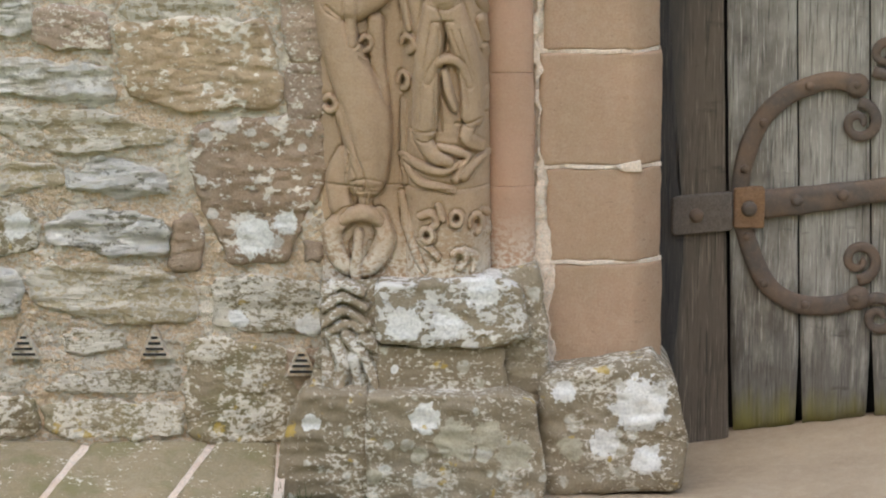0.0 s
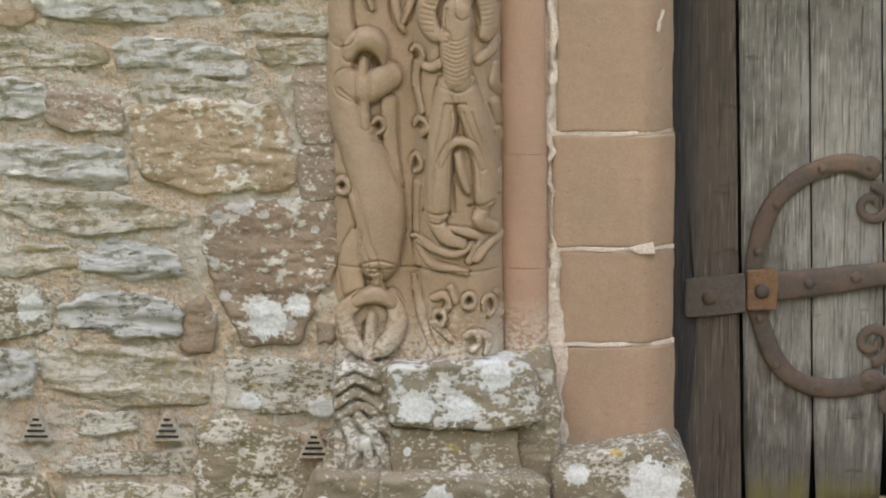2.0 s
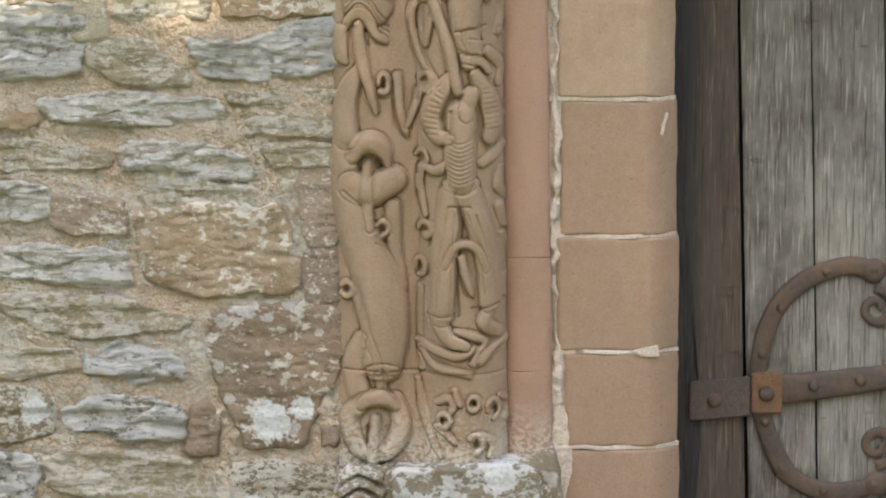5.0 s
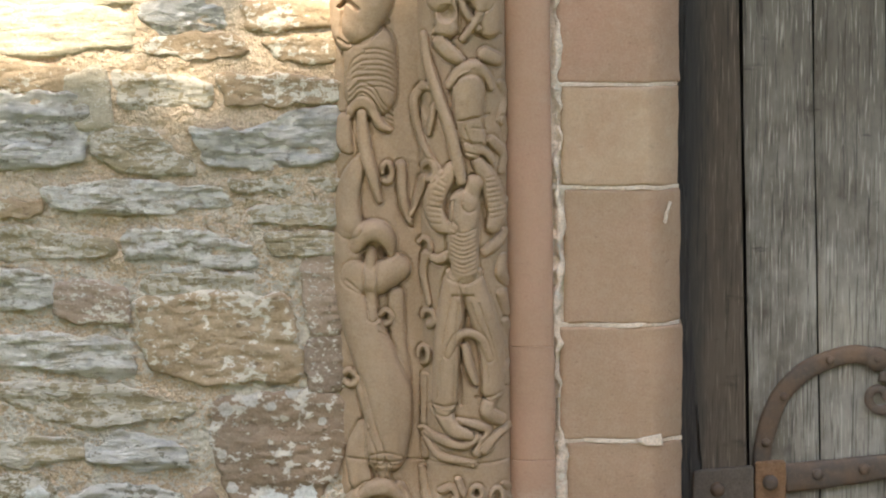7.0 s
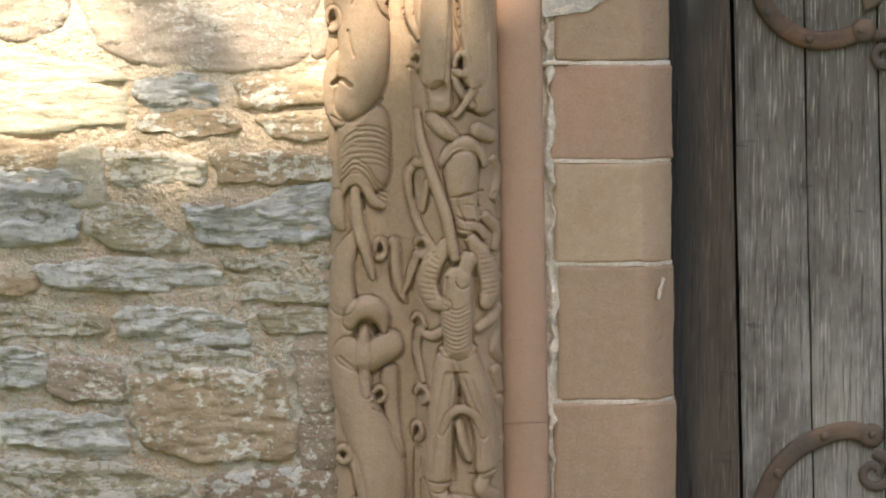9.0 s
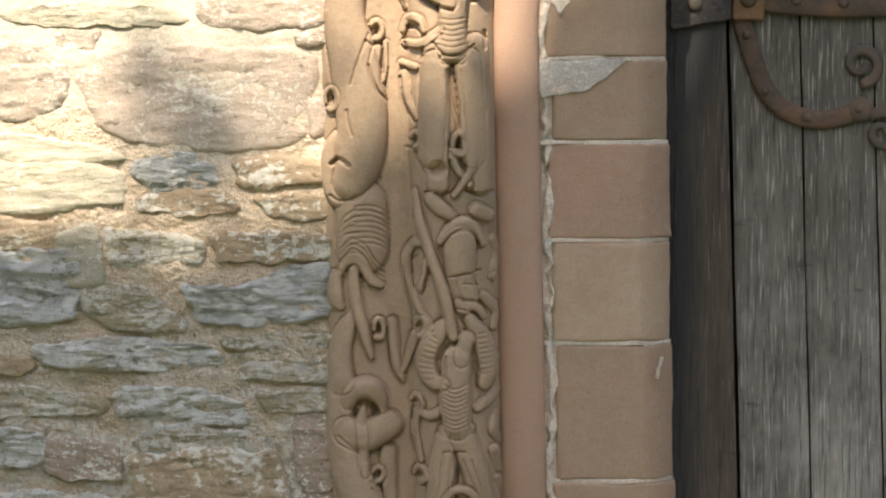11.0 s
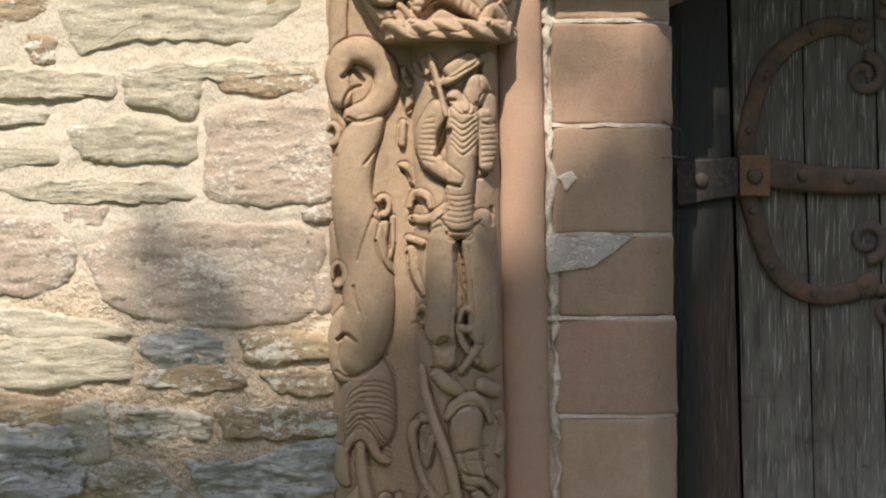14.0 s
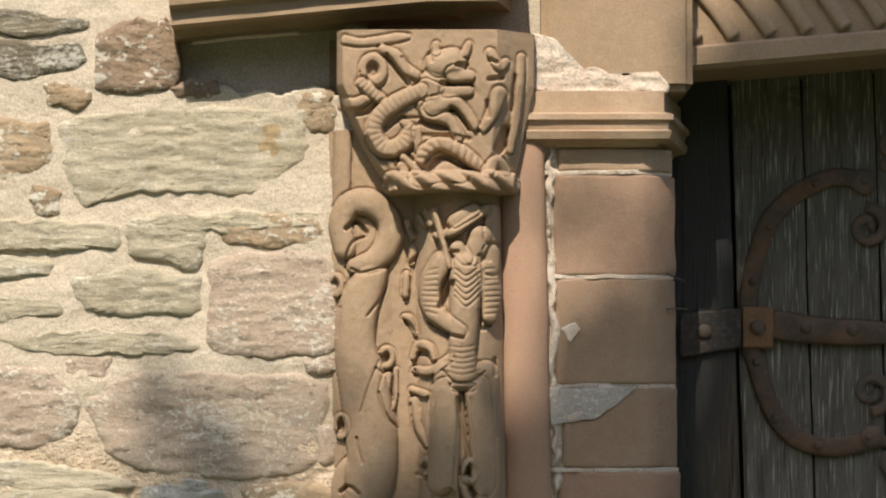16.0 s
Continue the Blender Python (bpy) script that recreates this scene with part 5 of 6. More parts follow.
def relief(x, z, plain_of, strokes, groove=0.0045, sunk=0.008, full=1.0):
    """Works the strokes one after another into the plain surface, each with a cut groove beside it."""
    base = plain_of(x, z)
    out = base - np.where(base > -0.04, sunk, 0.0)
    lo = (x.min(), z.min())
    sx, sz = x[0, 1] - x[0, 0], z[1, 0] - z[0, 0]
    for kind, points, lift, k, ribs in strokes:
        if len(points) == 1:
            points = [points[0], (points[0][0] + 0.0005, *points[0][1:])]
        p = curve_through(points, min(0.0035, 0.5 * min(q[2] for q in points)))
        p, rr = p[:, :2], np.clip(p[:, 2], 0.001, None)
        s = np.r_[0, np.cumsum(np.hypot(*np.diff(p, axis=0).T))]
        m = rr.max() + groove + 0.002
        i0, i1 = max(0, int((p[:, 0].min() - m - lo[0]) / sx)), max(0, int((p[:, 0].max() + m - lo[0]) / sx) + 2)
        j0, j1 = max(0, int((p[:, 1].min() - m - lo[1]) / sz)), max(0, int((p[:, 1].max() + m - lo[1]) / sz) + 2)
        wx, wz = x[j0:j1, i0:i1], z[j0:j1, i0:i1]
        if wx.size == 0:
            continue
        best, near = np.full(wx.shape, 99.0), np.zeros(wx.shape, int)
        for i, (q, r) in enumerate(zip(p, rr)):
            d = np.hypot(wx - q[0], wz - q[1]) / r
            hit = d < best
            best[hit], near[hit] = d[hit], i
        r = rr[near]
        here = out[j0:j1, i0:i1]
        if kind == "cut":
            here -= lift * np.clip(1.15 - best ** 3, 0, 1) * (best < 1.05)
            continue
        floor = np.maximum(base[j0:j1, i0:i1], 0.004)
        seat = np.maximum(plain_of(p[:, 0], p[:, 1]), 0.008)[near]
        wide = np.clip((r - 0.006) / 0.02, 0, 1)
        body = seat * (0.5 - 0.4 * wide) + floor * (0.5 + 0.4 * wide) + lift - 0.004
        h = body + k * full * (1 + 0.45 * wide) * r * np.sqrt(np.clip(1 - best ** 2.4, 0, 1))
        if ribs:
            amp, period, twist = ribs
            tang = np.gradient(p, axis=0)
            tang /= np.linalg.norm(tang, axis=1, keepdims=True) + 1e-9
            side = (wx - p[near, 0]) * -tang[near, 1] + (wz - p[near, 1]) * tang[near, 0]
            along = s[near] + (wx - p[near, 0]) * tang[near, 0] + (wz - p[near, 1]) * tang[near, 1]
            h = h + amp * (np.abs(np.sin(math.pi * (along + twist / 0.02 * side * 0.9) / period)) * 2 - 1.2)
        d = (best - 1) * r
        here -= np.where((d >= 0) & (d < groove), 0.005 * (1 - d / groove), 0.0)
        here[...] = np.where(best < 1, np.maximum(here, h), here)
    soft = out.copy()
    soft[1:-1, 1:-1] = 0.4 * out[1:-1, 1:-1] + 0.15 * (out[:-2, 1:-1] + out[2:, 1:-1] + out[1:-1, :-2] + out[1:-1, 2:])
    soft += 0.0009 * hills(x, z, (0.04, 0.05), 5) + 0.0005 * hills(x, z, (0.008, 0.009), 6)
    return soft


STEP_XZ = 0.0014
NECK = 1.826
JOINT = .599
for name, x0, x1, z1, words in (("carved_jamb", -0.2, -0.0465, 1.93, "buff sandstone jamb carved with entwined snakes"),
                                ("carved_shaft", -0.0465, 0.112, NECK, "buff sandstone nook shaft carved with figures and vines")):
    thing = empty(name, words, "carving", ((x0 + x1) / 2, 0, 0.42))
    for low_z, high_z in ((0.42, JOINT), (JOINT, z1)):
        gx, gz = np.meshgrid(np.linspace(x0, x1, int((x1 - x0) / STEP_XZ) + 1), np.linspace(low_z, high_z, int((high_z - low_z) / STEP_XZ) + 1))
        deep = relief(gx, gz, plain_shafts, SHAFTS) - 0.0035 * np.exp(-((gz - JOINT - 0.002 * hills(gx, gz, (0.04, 1), 31)) / 0.0022) ** 2)
        ob = part("drum", sheet("drum", gx[0], gz[:, 0], deep, CARVED), None, thing)
        ob.matrix_parent_inverse = thing.matrix_world.inverted()
capital = empty("carved_capital", "sandstone capital carved with beasts above a rope band", "capital", (0, 0, 1.8))
BAND = NECK + 0.036
for name, z0, z1 in (("rope_band", 1.797, BAND), ("bell", BAND, 2.087)):
    gx, gz = np.meshgrid(np.arange(-0.2, 0.15, STEP_XZ), np.linspace(z0, z1, int((z1 - z0) / STEP_XZ) + 1))
    deep = relief(gx, gz, plain_capital, CAPITAL, 0.005, 0.003, 0.72)
    ob = part(name, sheet(name, gx[0], gz[:, 0], deep, CARVED), None, capital)
    ob.matrix_parent_inverse = capital.matrix_world.inverted()

# plain pink roll between the shaft and the ashlar
a = np.linspace(0, math.pi, 15)
plan = [(0.098, 0.06)] + [(0.137 - 0.038 * math.cos(t), -0.004 - 0.019 * math.sin(t)) for t in a] + [(0.176, 0.06)]
roll = empty("jamb_roll", "plain pink sandstone roll beside the carved shaft", "jamb", (0, 0, 0.4))
roll_cuts = [0.41, .595, .784, 1.93]
for i, (z0, z1) in enumerate(zip(roll_cuts, roll_cuts[1:])):
    v, f = solid([(x - 0.016 * (z0 - 0.7), y) for x, y in plan], z0 + 0.0003, z1 - 0.0003, 0.001, 24, 40 + i, 0.0015, lean=-0.016)
    ob = part("drum", mesh_of("drum", v, f, ROLL), None, roll)
    ob.matrix_parent_inverse = roll.matrix_world.inverted()

# ---------------------------------------------------------------- ashlar of the door jamb
jamb = empty("ashlar_jamb", "red sandstone ashlar blocks with pale mortar joints", "jamb", (0.28, 0.0, 0.1), kind="structure")
JOINTS = [.281, .464, .624, .817, 1.044, 1.214, 1.375, 1.512, 1.691, 1.862, 1.907]
BLOCK_STONE = [ASHLAR_BROWN, ASHLAR_BROWN, ASHLAR_BROWN, ASHLAR_BROWN, ASHLAR_BUFF, ASHLAR, ASHLAR_BROWN, ASHLAR_BROWN, ASHLAR, ASHLAR_BUFF]
for i, (z0, z1) in enumerate(zip(JOINTS, JOINTS[1:])):
    dx = -0.016 * ((z0 + z1) / 2 - 0.7)
    left = 0.192 + 0.006 * math.sin(i * 2.3) + dx
    right = 0.388 + dx + 0.002 * math.sin(i * 4.1)
    plan = [(left - 0.002, 0.05), (left - 0.002, 0.008), (left, 0.003), (left + 0.006, 0.0)] + [(x, 0.0) for x in np.linspace(left + 0.02, right - 0.06, 8)]
    plan += [(right - 0.056 + 0.056 * f, 0.05 * f ** 1.7) for f in (0, 0.03, 0.08, 0.2, 0.4, 0.6, 0.8, 0.94, 1)] + [(right + 0.004, 0.2), (right + 0.006, 0.36)]
    v, f = solid(plan, z0 + 0.0028, z1 - 0.0028, 0.0035, 14, 60 + 3 * i, 0.0018)
    ob = part("block", mesh_of("block", v, f, BLOCK_STONE[i]), None, jamb)
    ob.matrix_parent_inverse = jamb.matrix_world.inverted()

# pale mortar: bed joints, and the ragged upright joint against the roll
for i, z in enumerate(JOINTS[1:-1]):
    dx = -0.016 * (z - 0.7)
    plan = [(x + dx, 0.0006 + 0.0012 * math.sin(i + x * 90)) for x in np.linspace(0.166, 0.328, 24)]
    plan += [(0.331 + 0.056 * f + dx, 0.0015 + 0.05 * f ** 1.7) for f in (0.03, 0.1, 0.2, 0.4, 0.6, 0.8, 1)]
    v, f = solid(plan, z - 0.0036, z + 0.0036, 0.001, 4, 200 + i, 0.003)
    ob = part("mortar_joint", mesh_of("mortar_joint", v, f, WHITE_MORTAR), None, jamb, "pale lime mortar joint")
    ob.matrix_parent_inverse = jamb.matrix_world.inverted()
xs, zs = np.arange(0.12, 0.215, 0.0022), np.arange(0.12, 1.93, 0.0022)
gx, gz = np.meshgrid(xs, zs)
u = shifted(gx, gz) - 0.184
low = np.clip((0.66 - gz) / 0.2, 0, 1)
path = 0.006 * hills(gz * 0, gz, (1, 0.06), 21) + 0.006 * hills(gz * 0, gz, (1, 0.017), 22) + 0.003 * low
band = np.maximum(0.0015, 0.0042 + 0.0045 * hills(gz * 0, gz, (1, 0.025), 23)) + 0.016 * low
deep = -0.008 + 0.0095 * np.clip(1.6 - np.abs((u - path) / band) ** 2, 0, 1) + 0.002 * hills(gx, gz, (0.012, 0.012), 24) - 0.03 * np.clip(np.abs(u) - 0.026, 0, 1) * 20
ob = part("upright_joint", sheet("upright_joint", xs, zs, deep, WHITE_MORTAR), None, jamb, "ragged smear of pale mortar")
ob.matrix_parent_inverse = jamb.matrix_world.inverted()

for pts, seed in (([(.16, 1.508), (.308, 1.512), (.279, 1.486), (.242, 1.458), (.163, 1.449)], 411),
                  ([(.182, 1.606), (.205, 1.615), (.216, 1.604), (.196, 1.583)], 413),
                  ([(.169, 1.459), (.238, 1.478), (.229, 1.458), (.173, 1.45)], 415),
                  ([(.313, .628), (.353, .638), (.356, .618), (.32, .618)], 417),
                  ([(.353, .991), (.362, 1.022), (.368, 1.02), (.358, .989)], 419)):
    v, f = block(pts, -0.0035, seed, rough=0.001, edge=0.002, back=0.01, bed=0.1, count=60, rings=5, wobble=0.003, keep=0.95)
    ob = part("mortar_smear", mesh_of("mortar_smear", v, f, WHITE_MORTAR if seed != 411 else GREY_SKIN), None, jamb)
    ob.matrix_parent_inverse = jamb.matrix_world.inverted()

# ---------------------------------------------------------------- plinth and bases
for ends in ([(.356, 1.699), (.371, 1.691), (.387, 1.684)], [(.352, 1.638), (.372, 1.64), (.393, 1.639)]):
    ob = bar(ends, 0.0013, 0.03, 0.003, "wire_nail", IRON, jamb, "thin rusty iron wire in the joint")
    ob.matrix_parent_inverse = jamb.matrix_world.inverted()

plinth = empty("plinth", "lichen-covered stone plinth under the jamb", "plinth", (0, 0, GROUND), kind="structure")


def base_stone(outline, face, seed, mat, name="stone", label="", **more):
    v, f = block(outline, face, seed, back=0.3, **more)
    ob = part(name, mesh_of(name, v, f, mat), None, plinth, label)
    ob.matrix_parent_inverse = plinth.matrix_world.inverted()
    return ob


HEAD = []
for pts, rad in (([(-.17, .423), (-.144, .441), (-.109, .426)], 0.010), ([(-.174, .399), (-.142, .418), (-.104, .401)], 0.009), ([(-.172, .376), (-.14, .395), (-.1, .371)], 0.009),
                 ([(-.165, .356), (-.135, .373), (-.109, .36), (-.089, .341)], 0.009), ([(-.135, .352), (-.109, .324), (-.083, .267)], 0.012), ([(-.155, .343), (-.141, .305), (-.146, .267)], 0.012),
                 ([(-.109, .348), (-.083, .331), (-.063, .32)], 0.009), ([(-.123, .314), (-.115, .267)], 0.009)):
    tube(HEAD, [(x, z, rad * f) for (x, z), f in zip(pts, (1.0, 0.9, 0.8, 0.7))], 0.006, 0.45)


def plain_head(x, z):
    return np.where((x > -.178) & (x < -.079), 0.074, 0.0) + 0.004 * hills(x, z, (0.03, 0.03), 8)


xs, zs = np.arange(-.181, -.072, 0.002), np.arange(.257, .449, 0.002)
gx, gz = np.meshgrid(xs, zs)
ob = part("carved_head", sheet("carved_head", xs, zs, relief(gx, gz, plain_head, HEAD), LICHENED_HEAD), None, plinth, "white crusted carved end of the snake")
ob.matrix_parent_inverse = plinth.matrix_world.inverted()
base_stone([(-.09, .441), (.012, .45), (.118, .458), (.16, .428), (.165, .352), (.105, .337), (-.081, .341)], -0.1, 311, CRUST, rough=0.003, edge=0.009, keep=0.94)
base_stone([(-.17, .343), (-.08, .339), (-.072, .253), (-.203, .251)], -0.06, 321, PLINTH, rough=0.012, edge=0.01, keep=0.93)
base_stone([(-.079, .339), (.123, .335), (.133, .255), (-.077, .255)], -0.085, 331, PLINTH_DARK, rough=0.003, edge=0.006, keep=0.96, grow=0.003)
base_stone([(.119, .458), (.184, .468), (.204, .306), (.19, .244), (.125, .244)], -0.062, 341, PLINTH, rough=0.006, edge=0.012, keep=0.94)
base_stone([(-.205, .263), (-.101, .263), (-.101, .09), (-.241, .09), (-.238, .18)], -0.125, 351, PLINTH_DARK, rough=0.005, edge=0.006, keep=0.96, grow=0.004)
base_stone([(-.098, .264), (.132, .263), (.173, .249), (.193, .093), (-.098, .092)], -0.14, 361, PLINTH, rough=0.005, edge=0.006, keep=0.96, grow=0.006)
base_stone([(.188, .29), (.374, .317), (.407, .269), (.427, .184), (.419, .097), (.19, .089)], -0.1, 371, PLINTH, rough=0.006, edge=0.013, keep=0.93, grow=0.004)
base_stone([(.161, .26), (.212, .269), (.227, .088), (.162, .087)], -0.075, 381, PLINTH_DARK, rough=0.007, edge=0.03)
# flagstones along the foot of the wall
flags = empty("flagstone_ledge", "mossy flagstone ledge along the wall foot", "ledge", (-0.6, -0.2, GROUND), kind="structure")
edges = [(-0.95, -1.05), (-0.573, -0.675), (-0.362, -0.47), (-0.245, -0.245)]
for i, ((a0, a1), (b0, b1)) in enumerate(zip(edges, edges[1:])):
    top, front, n = -0.005, -0.55, 26
    v = []
    for j in range(n):
        y = top + (front - top) * j / (n - 1)
        f = (j / (n - 1)) * 1.45
        for k in range(n):
            s = k / (n - 1)
            x = (a0 + (a1 - a0) * f + 0.007) * (1 - s) + (b0 + (b1 - b0) * f - 0.007) * s
            rim = min(s, 1 - s) * n
            v.append((x, y, 0.16 - 0.13 * j / (n - 1) + 0.004 * noise.noise((x * 14, y * 14, i)) + 0.0025 * noise.noise((x * 60, y * 60, i)) - (0.006 if rim < 0.5 else 0.0)))
    faces = [(j * n + k, (j + 1) * n + k, (j + 1) * n + k + 1, j * n + k + 1) for j in range(n - 1) for k in range(n - 1)]
    ob = part("flagstone", mesh_of("flagstone", v, faces, FLAG), None, flags)
    ob.matrix_parent_inverse = flags.matrix_world.inverted()
v = [(-1.2, -0.002, 0.154), (-0.235, -0.002, 0.154), (-0.235, -0.552, 0.022), (-1.2, -0.552, 0.022)]
ob = part("mortar_bed", mesh_of("mortar_bed", v, [(0, 3, 2, 1)], WHITE_MORTAR), None, flags, "sandy mortar between the flags")
ob.matrix_parent_inverse = flags.matrix_world.inverted()

# ---------------------------------------------------------------- abacus, impost and lintel
def moulding(profile, x0, z0, x1, z1, name, label, mat, y_end=0.05, rough=0.0015, seed=9, returns=0.0):
    """A moulded course: a profile (y, z) drawn along x, with a mitred return at its east end."""
    pr = np.array(profile, float)
    rows = []
    xs_ = np.linspace(x0, x1, 40)
    for x in xs_:
        f = (x - x0) / (x1 - x0)
        w = rough * hills(np.full(len(pr), x), pr[:, 1] * 3, (0.05, 0.03), seed)
        rows.append(np.stack([np.full(len(pr), x) + (0 if f < 1 else 1) * -pr[:, 0] * (1 if returns else 0), pr[:, 0] + w, pr[:, 1] + z0 + (z1 - z0) * f], -1))
    if returns:
        last = rows[-1].copy()
        last[:, 1] = returns
        last[:, 0] += 0.06
        rows.append(last)
    v = np.concatenate(rows)
    n = len(pr)
    faces = [(k * n + i, k * n + i + 1, (k + 1) * n + i + 1, (k + 1) * n + i) for k in range(len(rows) - 1) for i in range(n - 1)]
    faces.append(tuple(range(n))[::-1])
    ob = new(name, mesh_of(name, v, [fc[::-1] for fc in faces], mat, False))
    return tagged(ob, label, "moulding", kind="structure")


moulding([(0.06, -0.014), (-0.028, -0.014), (-0.032, -0.004), (-0.036, 0.0), (-0.1, 0.0), (-0.1, 0.02), (-0.104, 0.024), (-0.118, 0.03), (-0.12, 0.05), (-0.12, 0.17), (0.06, 0.17)],
         -.453, 2.095, .077 - 0.1, 2.135, "abacus", "moulded sandstone abacus course above the capital", CARVED, returns=0.3)
imp = [1.904, 1.995]
moulding([(0.3, 0.0), (-0.006, 0.0), (-0.012, 0.006), (-0.03, 0.012), (-0.034, 0.024), (-0.028, 0.027), (-0.03, 0.04), (-0.036, 0.043), (-0.036, 0.052), (-0.022, 0.056), (-0.022, imp[1] - imp[0]), (0.3, imp[1] - imp[0])],
         .125, imp[0], .329, imp[0], "impost", "moulded buff sandstone impost at the doorway", ASHLAR_BUFF, returns=0.36)

v, f = block([(.132, 2.091), (.171, 2.089), (.195, 2.027), (.247, 2.033), (.282, 2.018), (.338, 2.033), (.361, 2.006), (.356, 1.992), (.13, 1.99)], -0.011, 700, rough=0.004, edge=0.004, back=0.03, bed=0.2, count=150, rings=16, wobble=0.005)
tagged(new("mortar_packing", mesh_of("mortar_packing", v, f, WHITE_MORTAR)), "rough pale mortar packed above the impost", "mortar", kind="structure")
ob = bar([(-.423, 2.075), (-.339, 2.084), (-.247, 2.091)], 0.0028, -0.02, 0.006, "mortar_ridge", WHITE_MORTAR, wall)

# tympanum and its lintel with a carved chevron, pale arch stones beside
slab(0.15, 0.40, -0.006, 0.36, imp[1] + 0.002, 2.6, "arch_springer", CARVED, "pale sandstone springer stone of the arch", "arch stone", 0.012)
x0, x1 = .333, 1.5
zl, slope = 2.032, 0.085
tym = empty("tympanum", "carved sandstone tympanum over the dark door", "tympanum", (0.4, 0.06, zl), kind="structure")
v = []
for x in (x0 - 0.05, x1):
    z = zl + slope * (x - x0)
    v += [(x, y, z + dz) for y, dz in ((0.4, 0.0), (0.07, 0.0), (0.06, 0.008), (0.06, 0.036), (0.066, 0.04), (0.074, 0.042), (0.074, 0.6), (0.4, 0.6))]
faces = [(i, i + 8, i + 9, i + 1) for i in range(7)] + [tuple(range(8)), tuple(range(15, 7, -1))]
ob = part("lintel", mesh_of("lintel", v, faces, CARVED, False), None, tym)
ob.matrix_parent_inverse = tym.matrix_world.inverted()
for k in range(14):
    x = 0.35 + k * 0.062
    z = zl + slope * (x - x0) + 0.05
    ob = bar([(x, z), (x - 0.035, z + 0.05), (x - 0.08, z + 0.1)], 0.012, 0.076, 0.014, "chevron_rib", CARVED, tym)
    ob.matrix_parent_inverse = tym.matrix_world.inverted()

# ---------------------------------------------------------------- door
DOOR_Y = 0.32
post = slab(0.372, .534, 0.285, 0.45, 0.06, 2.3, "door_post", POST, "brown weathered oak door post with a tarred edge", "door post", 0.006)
for vert in post.data.vertices:
    if vert.co.x > 0.45:
        vert.co.x -= 0.0265 * vert.co.z
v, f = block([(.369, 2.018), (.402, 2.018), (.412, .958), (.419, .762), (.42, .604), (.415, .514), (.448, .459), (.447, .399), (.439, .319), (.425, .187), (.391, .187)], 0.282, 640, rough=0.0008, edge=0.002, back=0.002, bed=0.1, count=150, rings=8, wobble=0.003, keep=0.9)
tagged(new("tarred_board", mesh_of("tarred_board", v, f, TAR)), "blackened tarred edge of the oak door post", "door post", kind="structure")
# black slab: the unlit inside is put into its colour
slab(0.3, 1.8, 0.42, 0.6, 0.0, 2.6, "wall_behind_door", SHADE_BLACK, "black slab painted as the unlit inside behind the door", "wall", 0.004)
door = empty("door_1", "weathered silver-grey oak plank door with rusty iron hinges", "door", (0.52, DOOR_Y, 0.09), kind="structure")
cuts = [.541, .6645, .791, 0.91, 1.03, 1.15, 1.27, 1.39]
feet = [0.098, 0.113, 0.126, 0.14, 0.14, 0.14, 0.14]
for i, (a0, a1) in enumerate(zip(cuts, cuts[1:])):
    n, rows = 22, 130
    v = []
    for j in range(rows):
        f = j / (rows - 1)
        for k in range(n):
            s = k / (n - 1)
            x = a0 + 0.0016 + (a1 - a0 - 0.0032) * s
            x -= 0.0265 * 2.1 * f + 0.003 + (s - 0.35) * 0.011 * max(0.0, 1 - f * 14)
            foot = feet[i] + 0.016 * (s - 0.3) + 0.006 * noise.noise((x * 30, 0.0, i))
            z = foot + (2.25 - foot) * f
            rim = min(s, 1 - s)
            y = DOOR_Y + 0.004 * (rim < 0.03) + 0.0025 * noise.noise((x * 60, i, z * 3)) + 0.0015 * noise.noise((x * 160, i, z * 8)) + 0.02 * (j == 0)
            v.append((x + 0.0018 * noise.noise((i * 3.0 + round(s), z * 4, 0)), y, z))
    faces = [(j * n + k, j * n + k + 1, (j + 1) * n + k + 1, (j + 1) * n + k) for j in range(rows - 1) for k in range(n - 1)]
    ob = part("plank", mesh_of("plank", v, faces, OAK), None, door)
    ob.matrix_parent_inverse = door.matrix_world.inverted()


def spiral(cx, cz, r, turns, start, sense):
    out = []
    for i in range(18):
        f = i / 17
        a = start + sense * 2 * math.pi * turns * f
        out.append((cx + r * (1 - 0.86 * f) * math.cos(a), cz + r * (1 - 0.86 * f) * math.sin(a)))
    return out


